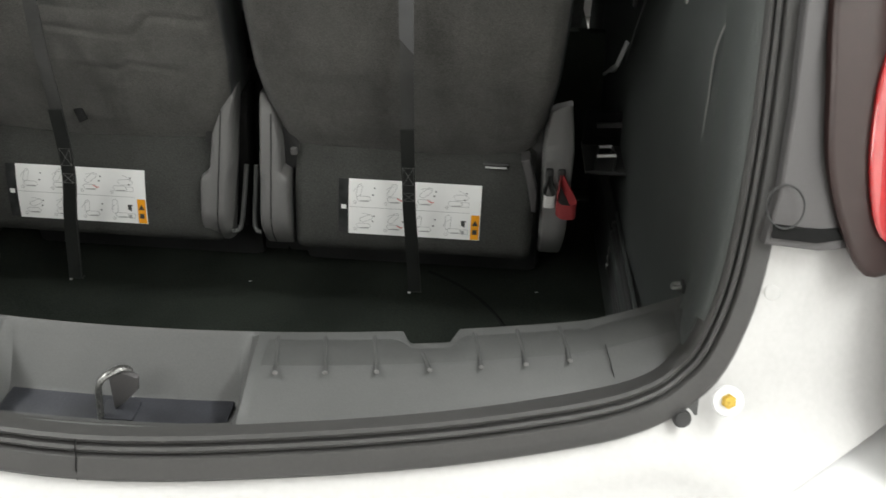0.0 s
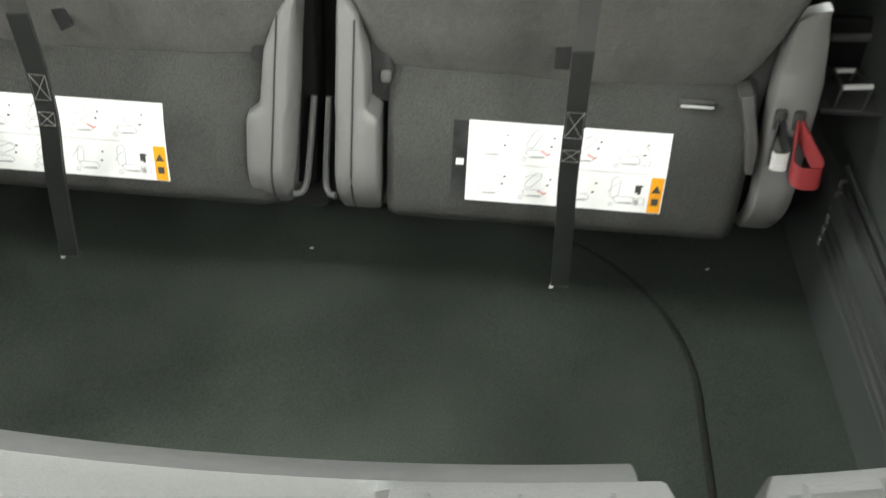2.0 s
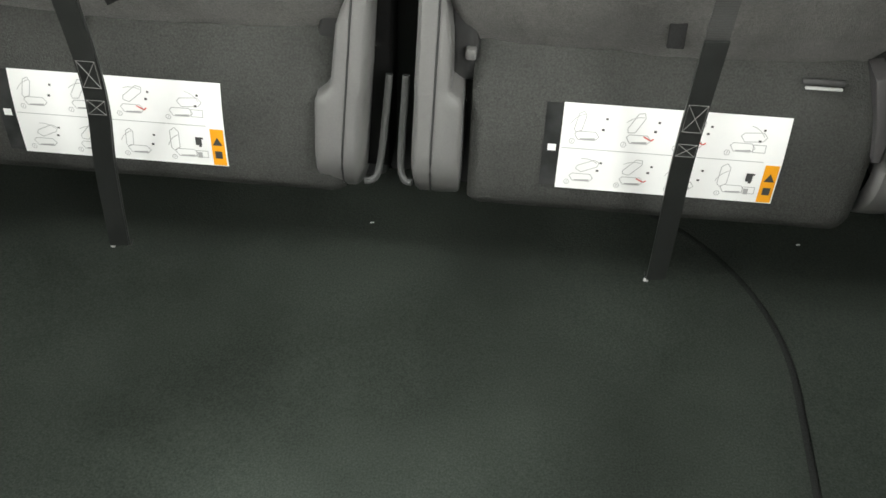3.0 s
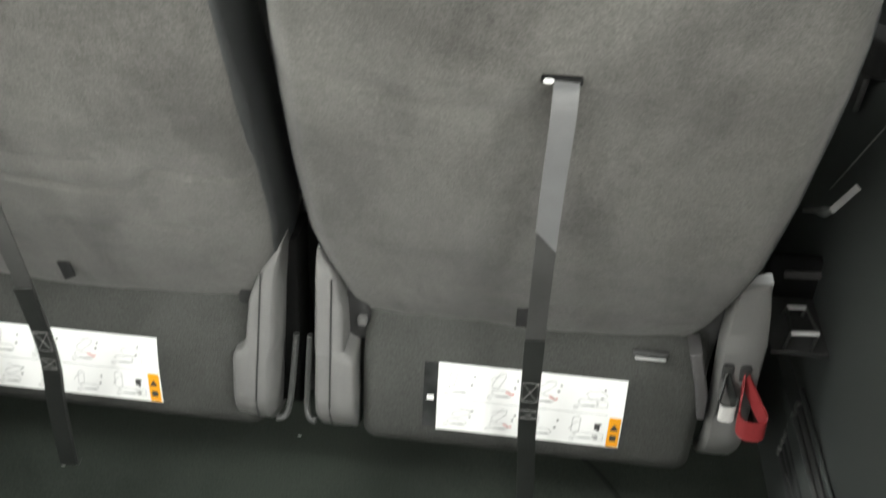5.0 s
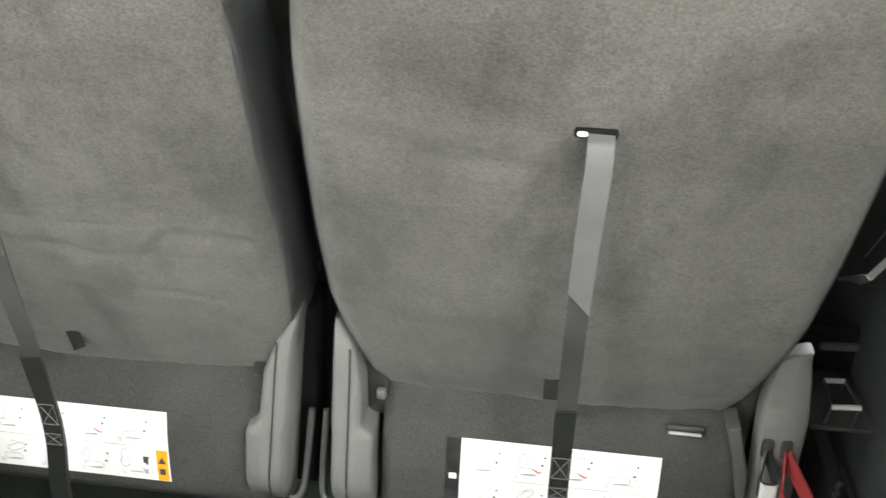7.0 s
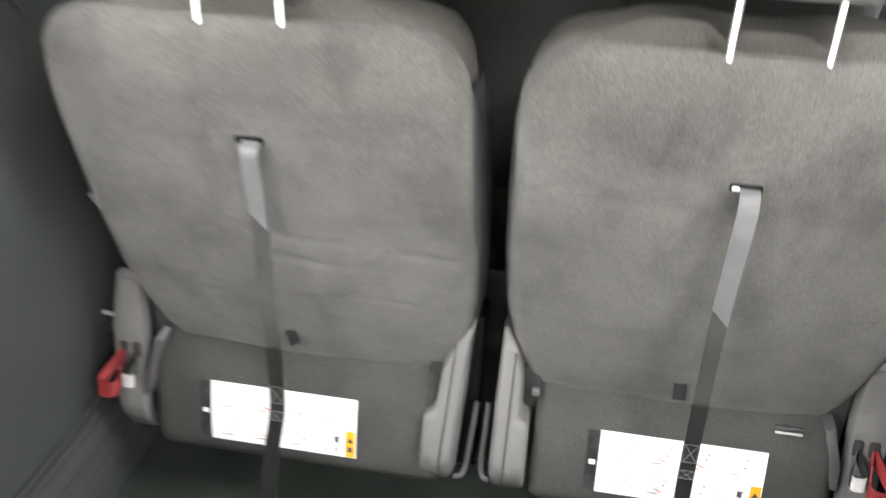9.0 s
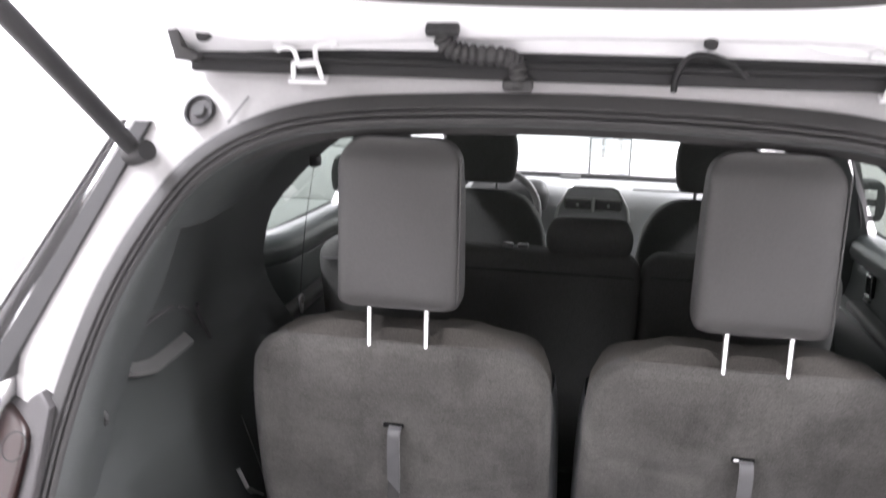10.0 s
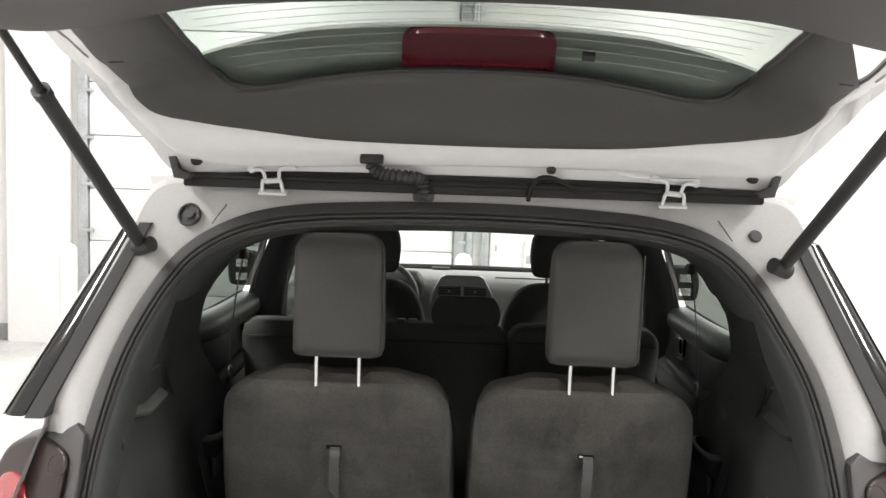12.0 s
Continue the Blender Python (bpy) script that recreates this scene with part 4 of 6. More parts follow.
for s in (-1, 1):
    part("plug", disc(0.013, 0.010, gate_p(s * 0.590, 0.074, -0.004), (50, 0, 0), 20, 0.003), BLACK_PLASTIC, gate, "black rubber plug")
    # hinge: two bowed arms on a mounting plate
    hx = s * 0.432
    hinge = part("hinge", box(0.106, 0.004, 0.012, gate_p(hx, 0.038, -0.006), 0.003, (50, 0, 0)), PAINT, gate, "white painted steel hinge")
    for e in (-1, 1):
        part("bolt", disc(0.0095, 0.010, gate_p(hx + e * 0.044, 0.040, -0.002), (50, 0, 0), 6, 0.002), PAINT, hinge)
        part("arm", tube(smooth_path([gate_p(hx + e * 0.044, 0.040, 0.002), gate_p(hx + e * 0.024, 0.040, 0.004), gate_p(hx + e * 0.017, 0.033, 0.007), gate_p(hx + e * 0.015, 0.010, 0.010), Vector((hx + e * 0.019, 1.266, 1.745)), Vector((hx + e * 0.023, 1.276, 1.722))], 4), 0.0040, 8), PAINT, hinge)
    part("knuckle", tube([gate_p(hx - 0.016, 0.010, 0.010), gate_p(hx + 0.016, 0.010, 0.010)], 0.006, 8), PAINT, hinge)
    part("foot", box(0.062, 0.02, 0.006, (hx, 1.280, 1.720), 0.002, (30, 0, 0)), PAINT, hinge)
    part("corner_bumper", prism([(s * x, z) for x, z in ((0.612, 1.742), (0.640, 1.745), (0.652, 1.79), (0.634, 1.795), (0.628, 1.765), (0.60, 1.752))][::s], 0.03, 0.003), RUBBER, gate, "black rubber corner piece").location = (0, 1.25, 0)
part("gutter_seal", merge(box(1.26, 0.02, 0.042, (0, 1.292, 1.748), 0.006), tube([(x, 1.280, 1.752) for x in frange(-0.62, 0.62, 13)], 0.007, 8)), GUTTER, gate, "black rubber gutter seal behind the hinges")

harness = thing("wire_harness", "black corrugated cable boot between roof and liftgate", "cable")
hp = smooth_path([gate_p(-0.215, 0.060, 0.0), gate_p(-0.214, 0.045, 0.012), gate_p(-0.195, 0.030, 0.020), gate_p(-0.165, 0.022, 0.020), gate_p(-0.13, 0.016, 0.018), gate_p(-0.11, 0.0, 0.010), Vector((-0.105, 1.274, 1.740)), Vector((-0.105, 1.282, 1.718))], 8)
part("boot", tube(hp, [0.0145 if k % 3 else 0.0105 for k in range(len(hp))], 12), RUBBER, harness, "ribbed black rubber boot")
part("socket", box(0.05, 0.03, 0.016, gate_p(-0.215, 0.062, 0.0), 0.004, (50, 0, 0)), BLACK_PLASTIC, harness)
part("grommet", box(0.046, 0.02, 0.02, (-0.105, 1.280, 1.722), 0.006, (20, 0, 0)), RUBBER, harness)
hose = thing("washer_hose", "thin black washer hose looped at the liftgate hinge", "hose")
part("pipe", tube(smooth_path([(0.122, 1.282, 1.720), (0.124, 1.268, 1.745), gate_p(0.140, 0.020, 0.012), gate_p(0.165, 0.026, 0.012), gate_p(0.195, 0.012, 0.010), (0.222, 1.276, 1.742)], 6), 0.0048, 8), GUTTER, hose)
part("clip", disc(0.010, 0.012, gate_p(0.166, 0.042, 0.004), (50, 0, 0), 14, 0.003), RUBBER, hose)

for s in (-1, 1):
    strut = thing("gas_strut", "black gas strut holding the liftgate open", "gas strut", "liftgate struts")
    a = Vector((s * 0.680 - 0.021, 1.225, 1.604))
    b = Vector((s * 0.705 - 0.014, 0.815, 1.890))
    c = a + (b - a) * 1.72
    part("cylinder", tube([a, a.lerp(b, 0.1), a.lerp(b, 0.98), b], [0.013, 0.0145, 0.0145, 0.012], 14), BLACK_PLASTIC, strut)
    part("end_cap", tube([a.lerp(b, 0.965), a.lerp(b, 1.0)], 0.0165, 14), BLACK_PLASTIC, strut)
    part("rod", tube([b, c], 0.0075, 12), BLACK_PLASTIC, strut)
    part("ball_socket", tube([a + Vector((s * 0.012, 0.012, -0.012)), a + Vector((-s * 0.026, -0.006, 0.0))], [0.019, 0.017], 14), BLACK_PLASTIC, strut)

# ---- rear bench seats ----
BACK_Y = [(0.72, 1.452), (0.74, 1.444), (0.78, 1.425), (0.90, 1.378), (1.15, 1.306), (1.25, 1.287), (1.315, 1.281), (1.36, 1.284)]


def back_y(z):
    return lerp_table(BACK_Y, z)


HALF_BACK = [(0.724, 0.205), (0.735, 0.218), (0.76, 0.230), (0.80, 0.240), (0.85, 0.248), (0.90, 0.254), (1.0, 0.257), (1.10, 0.255), (1.20, 0.251), (1.25, 0.245), (1.275, 0.234), (1.29, 0.218), (1.302, 0.192)]


def seat_label(parent, x0, z0, w, h, face):
    """The folding guide: paper, orange block and small drawings as bars. face(x, z) gives the panel's surface."""
    def sheet(xa, xb, za, zb, lift):
        return grid([[face(x, z) + Vector((0, -lift, 0.2 * lift)) for z in frange(za, zb, 5)] for x in (xa, (xa + xb) / 2, xb)])

    lab = part("folding_guide", thick(sheet(x0, x0 + w, z0, z0 + h, 0.0015), 0.0005), PAPER, parent, "white printed folding guide with an orange warning block")
    part("dark_edge", sheet(x0 - 0.018, x0 - 0.0005, z0 + 0.002, z0 + h - 0.001, 0.0016), LABEL_FILM, lab)
    part("page_mark", sheet(x0 - 0.013, x0 - 0.004, z0 + 0.046, z0 + 0.054, 0.0028), PAPER, lab)
    part("orange_block", sheet(x0 + w - 0.0165, x0 + w - 0.0015, z0 + 0.001, z0 + 0.047, 0.0024), ORANGE, lab, "orange warning block")
    tri = bmesh.new()
    px = x0 + w - 0.009
    tri.faces.new([tri.verts.new(face(px + dx, z0 + dz) + Vector((0, -0.0034, 0))) for dx, dz in ((-0.0055, 0.028), (0.0055, 0.028), (0, 0.038))])
    part("warning_mark", tri, INK, lab)
    part("book_mark", sheet(px - 0.004, px + 0.004, z0 + 0.011, z0 + 0.020, 0.0034), INK, lab)
    part("rule", sheet(x0 + 0.002, x0 + w - 0.02, z0 + h * 0.505, z0 + h * 0.512, 0.0026), PRINT_GREY, lab)
    SEAT = [(0.0, 0.010), (0.004, 0.004), (0.022, 0.004), (0.026, 0.008), (0.022, 0.013), (0.003, 0.013), (0.0, 0.010)]

    def drawing(bx, bz, lines, mat, name):
        """Thin printed strokes, one flat mesh."""
        bm = bmesh.new()
        for pts, wd in lines:
            for (ax, az), (cx, cz) in zip(pts, pts[1:]):
                d = Vector((cx - ax, cz - az))
                if d.length < 1e-6:
                    continue
                n = Vector((-d.y, d.x)).normalized() * wd / 2
                bm.faces.new([bm.verts.new(face(bx + px, bz + pz) + Vector((0, -0.0030, 0.0006))) for px, pz in ((ax - n.x, az - n.y), (cx - n.x, cz - n.y), (cx + n.x, cz + n.y), (ax + n.x, az + n.y))])
        part(name, bm, mat, lab, smooth=None)

    def tilted(a, x, z, k=1.0):
        return [(x + k * (px * math.cos(a) - pz * math.sin(a)), z + k * (px * math.sin(a) + pz * math.cos(a))) for px, pz in SEAT]

    def arc(x, z, r, a0, a1):
        return [(x + r * math.cos(a), z + r * math.sin(a)) for a in frange(radians(a0), radians(a1), 7)]
    BACKS = [(78, 0.9), (60, 1.0), (38, 1.0), (4, 1.05), (24, 1.0), (48, 1.0), (84, 0.9), (88, 1.1)]
    for k, (ang, size) in enumerate(BACKS):
        row, col = 1 - k // 4, k % 4
        bx = x0 + 0.008 + col * 0.0545
        bz = z0 + 0.005 + row * 0.050
        t = 0.0007
        lines = [(tilted(0, 0.006, 0.002), t), (tilted(radians(ang), 0.016, 0.012, size), t), (arc(0.020, 0.012, 0.022, ang + 25, ang + 75), 0.0006),
                 (arc(0.004, 0.004, 0.0030, 0, 360), 0.0006), ([(0.0035, 0.0025), (0.0045, 0.0055)], 0.0006), ([(0.012, 0.0065), (0.028, 0.0075)], 0.0018)]
        if k in (3, 7):
            lines.append(([(0.030, 0.006), (0.043, 0.006), (0.043, 0.014), (0.030, 0.014), (0.030, 0.006)], t))
        drawing(bx, bz, lines, INK_GREY, "pictogram")
        drawing(bx, bz, [([(0.034, 0.018 + 0.002 * (k % 3)), (0.037, 0.018 + 0.002 * (k % 3))], 0.0024), ([(0.037, 0.030), (0.0395, 0.0295)], 0.0022)], INK, "arrow_mark")
        if k in (1, 2, 5):
            drawing(bx, bz, [([(0.024, 0.014), (0.032, 0.010), (0.035, 0.012)], 0.0014)], INK_RED, "red_arrow")
    part("lock_mark", sheet(x0 + w - 0.034, x0 + w - 0.027, z0 + 0.026, z0 + 0.036, 0.003), INK, lab)
    part("tick_mark", sheet(x0 + w - 0.033, x0 + w - 0.028, z0 + 0.010, z0 + 0.017, 0.003), INK_GREY, lab)
    return lab


PANEL_Y = [(0.543, 1.405), (0.555, 1.386), (0.571, 1.379), (0.594, 1.380), (0.65, 1.390), (0.693, 1.404), (0.725, 1.426), (0.745, 1.445), (0.765, 1.475)]


def rear_seat(s, c, wide, label_at, strap, patch, handle, creases):
    """s: -1 for the driver's side, 1 for the other."""
    seat = thing("folding_seat", "upright third-row seat with grey carpeted back, on the cargo floor", "seat", "third-row seats")
    # carpeted back, with pressed creases
    def crease(x, z):
        d = 0.0
        for line, deep, wide_ in creases:
            best = 1.0
            for (ax, az), (bx, bz) in zip(line, line[1:]):
                tt = max(0.0, min(1.0, ((x - ax) * (bx - ax) + (z - az) * (bz - az)) / ((bx - ax) ** 2 + (bz - az) ** 2)))
                best = min(best, math.hypot(x - ax - tt * (bx - ax), z - az - tt * (bz - az)))
            d += deep * math.exp(-(best / wide_) ** 2)
        return d
    rows = []
    zs = [0.722, 0.727, 0.735, 0.748] + frange(0.76, 1.24, 97) + [1.25, 1.265, 1.28, 1.29, 1.298, 1.303]
    for z in zs:
        h = lerp_table(HALF_BACK, z) * wide
        r = []
        for u in [-1.0, -0.985, -0.96, -0.93] + frange(-0.9, 0.9, 91) + [0.93, 0.96, 0.985, 1.0]:
            roll = 0.022 * max(0, (abs(u) - 0.9) / 0.1) ** 2 + 0.012 * (step(1.285, 1.303, z) + 1 - step(0.722, 0.732, z))
            dent = 0.004 * noise.noise(Vector((u * 2.1 + 7 * s, z * 7, 1.0))) + 0.0018 * noise.noise(Vector((u * 7, z * 22, 4.0 + s))) + 0.0007 * noise.noise(Vector((u * 22, z * 60, 2.0)))
            x = c + u * h
            r.append((x, back_y(z) - 0.010 * (1 - u * u) + roll + dent + crease(x, z), z))
        rows.append(r)
    part("back_panel", grid(rows), CARPET, seat, "grey brushed carpet seat back with creases")
    # padded body in front of it
    rows = []
    for z in [0.70] + frange(0.76, 1.22, 12) + [1.25, 1.27, 1.285, 1.298, 1.309, 1.317, 1.322]:
        h = lerp_table(HALF_BACK, z) * wide - 0.003
        if z > 1.285:
            h = (0.222 - (z - 1.285) * 1.0 - 40 * (z - 1.285) ** 2) * wide
        k = step(1.285, 1.322, z)
        y0 = back_y(z) + 0.013 + 0.030 * k * k
        th = 0.150 - 0.09 * k
        lobe = 0.2775 if s > 0 else -0.2835
        ring = []
        for side in (-1, 1):
            for j in range(56):
                u = -1 + 2 * j / 56 if side < 0 else 1 - 2 * j / 56
                xx = c + u * h
                yy = y0 + th / 2 + side * th / 2 * (1 - abs(u) ** 4.8) ** (1 / 4.8)
                dip = sum(math.exp(-((xx - lobe - e * 0.050) / 0.012) ** 2) for e in (-1, 1))
                mid = 1 - step(0.035, 0.055, abs(xx - lobe))
                ring.append((xx, yy, z - k * (0.016 * dip + 0.007 * mid + 0.004 * math.exp(-((abs(xx - lobe) - 0.155) / 0.005) ** 2))))
        rows.append(ring)
    part("cushion", grid(rows, close_v=True, caps=True), CLOTH, seat, "grey cloth padded backrest")
    for e in (-1, 1):
        rows = []
        for z in frange(0.80, 1.228, 24):
            x0 = lerp_table(HALF_BACK, z) * wide
            y0 = back_y(z) + 0.016
            k = 0.7 * step(1.17, 1.228, z)
            rows.append([(c + e * (x0 - 0.008), y0 - 0.002, z), (c + e * (x0 - 0.001), y0 + 0.001, z), (c + e * (x0 + 0.003 * (1 - k)), y0 + 0.014, z), (c + e * (x0 + 0.006 * (1 - k)), y0 + 0.055, z), (c + e * (x0 + 0.004 * (1 - k)), y0 + 0.095, z), (c + e * (x0 - 0.006), y0 + 0.118, z)])
        part("side_bolster", grid(rows), BOLSTER, seat, "smooth dark vinyl side of the backrest", 60)
    part("piping", tube([(c + u * 0.205 * wide, back_y(1.30) + 0.012, 1.3015 - 0.012 * max(0, abs(u) - 0.85) / 0.15) for u in frange(-1, 1, 25)], 0.0022, 6), CLOTH, seat)
    # lower carpeted panel
    lc, lh = (-0.302, 0.232) if s < 0 else (0.283, 0.2135)

    def face(x, z):
        u = (x - lc) / lh
        y = lerp_table(PANEL_Y, z)
        return Vector((x, y + 0.010 * max(0.0, (abs(u) - 0.92) / 0.08) ** 2, z))
    rows = [[face(lc + u * lh, z) + Vector((0, 0.0012 * noise.noise(Vector((u * 4, z * 20, s))), 0)) for u in [-1, -0.97, -0.93, -0.88] + frange(-0.75, 0.75, 13) + [0.88, 0.93, 0.97, 1]]
            for z in [0.543, 0.548, 0.555, 0.563, 0.571] + frange(0.585, 0.765, 12)]
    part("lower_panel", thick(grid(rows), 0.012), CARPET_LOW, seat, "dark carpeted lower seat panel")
    seat_label(seat, label_at[0], label_at[1], 0.236, 0.099, face)
    # black box and plate added so the gap between the seats stays dark
    part("seat_frame", box(0.50, 0.30, 0.34, (lc, 1.75, 0.545), 0.02), BLACK_PLASTIC, seat, "plain black box for the seat frame, added to darken the gap")
    part("gap_blackout", box(0.05, 0.04, 0.40, (s * 0.026, 1.62, 0.60), 0.004), BLACK_PLASTIC, seat)
    hc = 0.2775 if s > 0 else -0.2835
    # headrest
    head = []
    for t in [0, 0.006, 0.018, 0.035, 0.06, 0.10] + frange(0.15, 0.82, 10) + [0.86, 0.89, 0.915, 0.938, 0.958, 0.974, 0.986, 0.995, 1.0]:
        z = 1.364 + 0.272 * t
        h = 0.100 - 0.004 * t - 0.040 * (1 - math.sqrt(max(0.0, 1 - max(0.0, (t - 0.84) / 0.16) ** 2))) - 0.012 * (1 - math.sqrt(max(0.0, 1 - max(0.0, 1 - t / 0.05) ** 2)))
        dd = 0.105 - 0.045 * step(0.6, 1.0, t) - 0.03 * (1 - step(0, 0.10, t)) - 0.02 * step(0.9, 1.0, t)
        yb = 1.262 - 0.012 * t + 0.03 * step(0.75, 1.0, t) ** 2 + 0.008 * (1 - step(0, 0.08, t))
        ring = []
        for j in range(72):
            a = math.tau * j / 72
            f = lambda v: math.copysign(abs(v) ** 0.30, v)
            ring.append((hc + f(math.cos(a)) * h, yb + dd / 2 + f(math.sin(a)) * dd / 2, z))
        head.append(ring)
    hd = part("headrest", grid(head, close_v=True, caps=True), VINYL, seat, "smooth grey headrest", 60)
    part("piping", tube([(hc + sx * 0.0985, 1.262 + 0.014 - 0.012 * t, 1.375 + 0.235 * t) for sx in (1,) for t in frange(0, 1, 9)], 0.002, 6), VINYL, hd)
    for e in (-1, 1):
        part("post", tube([(hc + e * 0.0475, 1.287, 1.292), (hc + e * 0.0475, 1.285, 1.40)], 0.0055, 12), CHROME, seat, "chrome headrest post")
    # slot and tether strap
    sx = strap[0][0]
    sl = box(0.035, 0.005, 0.0085, (sx - 0.004, back_y(1.152) - 0.0118, 1.1545), 0.0036, (-16, 0, 0), 3)
    part("slot", sl, SLOT_BLACK, seat, "dark stitched strap slot")
    part("slot_tip", box(0.009, 0.005, 0.0045, (sx - 0.0150, back_y(1.152) - 0.0140, 1.154), 0.0025, (-16, 0, 0)), PAPER if s > 0 else SLOT_BLACK, seat)
    # the upper run is coloured lighter for its sheen; turn: height where it ends
    turn = 0.984 if s > 0 else 1.045
    path = smooth_path(strap, 10)
    up = [p for p in path if p.z > turn - 0.012]
    down = [p for p in path if p.z < turn + 0.030]

    def strap_run(pts, width, bulge, slant_a, slant_b):
        """The strap along points; the slants lift its right edge at the first and last row."""
        rows = []
        for i, p in enumerate(pts):
            f = i / (len(pts) - 1)
            o = p + Vector((0, -bulge * math.sin(math.pi * f), 0))
            sk = slant_a * (1 - step(0.0, 0.25, f)) + slant_b * step(0.75, 1.0, f)
            w = Vector((width / 2, 0.0012 * math.sin(9 * f), sk / 2))
            n = Vector((0, 0.0009, 0))
            rows.append([o - w - n, o + w - n, o + w + n, o - w + n])
        return grid(rows, close_v=True, caps=True)
    tether = part("tether_strap", strap_run(up, 0.0215, 0.012, 0.0, -0.024), WEBBING_SHEEN, seat, "upper tether strap, its sheen put into a lighter grey")
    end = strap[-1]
    part("strap_tail", strap_run([p + Vector((0.0005, 0.002, 0)) for p in down], 0.0208, 0.0, 0.0, 0.0), WEBBING_RIBBED, tether, "dark lower run of the tether strap")
    hem = [p + Vector((0, -0.0022, 0)) for p in path if p.z < 0.845]
    part("hem", ribbon(hem, 0.0218, (1, 0.10, 0), 0.0022), WEBBING, tether, "doubled hem of the strap")
    part("tip", ribbon([hem[-1] + Vector((0, 0.001, 0.002)), hem[-1] + Vector((0, 0.006, -0.006)), hem[-1] + Vector((0, 0.014, -0.004))], 0.0225, (1, 0, 0), 0.002), WEBBING, tether)
    part("tip_end", box(0.006, 0.004, 0.004, hem[-1] + Vector((-0.010, 0.002, -0.005)), 0.0015), LABEL_GREY, tether, "pale frayed corner")
    for za, zb, deep in ((0.765, 0.736, 0.0042), (0.716, 0.702, 0.0042)):
        pa = min(path, key=lambda p: abs(p.z - za))
        pb = min(path, key=lambda p: abs(p.z - zb))
        q4 = [pa + Vector((-0.009, -deep, 0)), pa + Vector((0.009, -deep, 0)), pb + Vector((0.009, -deep, 0)), pb + Vector((-0.009, -deep, 0))]
        part("stitching", tube(q4, 0.0004, 4, True), THREAD, tether)
        part("stitching", tube([q4[0], q4[2]], 0.0004, 4), THREAD, tether)
        part("stitching", tube([q4[1], q4[3]], 0.0004, 4), THREAD, tether)
    part("hook_patch", box(0.017, 0.003, 0.040, (patch[0], back_y(patch[1]) - 0.012, patch[1]), 0.001, (-22, -28 if s < 0 else 0, 0)), FELT, seat, "small dark fastener patch")
    # covers beside the hinge, inboard: two halves with a split line
    def cover(outline, y0, y1, lean, mat, name, lab="", bev=0.006):
        bm = prism([(s * x, z) for x, z in outline][::s], y1 - y0, bev, 3)
        for v in bm.verts:
            v.co.y += y0 + lean * (v.co.z - 0.55)
        return part(name, bm, mat, seat, lab)
    o = 0.040 if s < 0 else 0.016
    def shell(table, y0, lean, depth, mat, name, lab="", soft_edge=0.3, top_roll=14.0):
        """A moulded cover: rows of (z, inner x, outer x), rolled under at its foot; soft_edge: the share that rounds off inwards."""
        rows = []
        z0, z1 = table[0][0], table[-1][0]
        for z in frange(z0, z1, 44):
            a = lerp_table([(t[0], t[1]) for t in table], z)
            b = lerp_table([(t[0], t[2]) for t in table], z)
            y = y0 + lean * (z - 0.55) + 7.0 * max(0.0, z0 + 0.085 - z) ** 2 + top_roll * max(0.0, z - z1 + 0.03) ** 2
            e = min(0.004, (b - a) * 0.25)
            g = (b - a) * soft_edge
            d = min(1.0, g / 0.012)
            rows.append([(s * a, y + depth, z), (s * a, y + 0.034 * d, z), (s * (a + 0.12 * g), y + 0.019 * d, z), (s * (a + 0.4 * g), y + 0.007 * d, z), (s * (a + 0.75 * g), y + 0.001, z), (s * (a + g), y - 0.0005, z), (s * (a + b + g) / 2, y - 0.0012, z), (s * (b - e), y, z), (s * (b - 0.2 * e), y + 0.003, z), (s * b, y + 0.008, z), (s * b, y + depth, z)])
        return part(name, grid(rows, caps=True), mat, seat, lab)
    if s < 0:
        table = [(0.548, 0.052, 0.100), (0.58, 0.048, 0.101), (0.684, 0.041, 0.097), (0.690, 0.041, 0.092), (0.696, 0.040, 0.080), (0.764, 0.036, 0.072), (0.811, 0.032, 0.053), (0.846, 0.026, 0.030)]
        split = (0.071, 0.053)
    else:
        table = [(0.548, 0.006, 0.060), (0.60, 0.005, 0.062), (0.690, 0.008, 0.061), (0.695, 0.008, 0.057), (0.700, 0.008, 0.048), (0.754, 0.010, 0.047), (0.812, 0.012, 0.037), (0.835, 0.013, 0.020)]
        split = (0.028, 0.034)
    shell(table, 1.356, 0.22, 0.09, GREY_PLASTIC, "hinge_cover", "grey plastic hinge cover with a split line", 0.22 if s < 0 else 0.15)
    part("split_line", tube([(s * (split[0] + (split[1] - split[0]) * (z - 0.58) / 0.23), 1.3545 + 0.22 * (z - 0.55) + 7.0 * max(0.0, 0.633 - z) ** 2, z) for z in frange(0.552, 0.806, 16)], 0.0012, 6), BLACK_PLASTIC, seat)
    cover([(o + 0.030, 0.692), (o + 0.056, 0.690), (o + 0.060, 0.720), (o + 0.052, 0.768), (o + 0.028, 0.800)], 1.415, 1.47, 0.10, BLACK_PLASTIC, "hinge_block")
    if s > 0:
        part("peg", box(0.012, 0.010, 0.014, (0.0655, 1.428, 0.728), 0.003), GREY_PLASTIC, seat, "small grey plastic peg")
        rail = [(0.008, 1.376, 0.586), (-0.002, 1.380, 0.588), (-0.006, 1.392, 0.610), (-0.002, 1.42, 0.70)]
    else:
        rail = [(-0.046, 1.376, 0.584), (-0.034, 1.380, 0.586), (-0.028, 1.392, 0.610), (-0.020, 1.42, 0.70)]
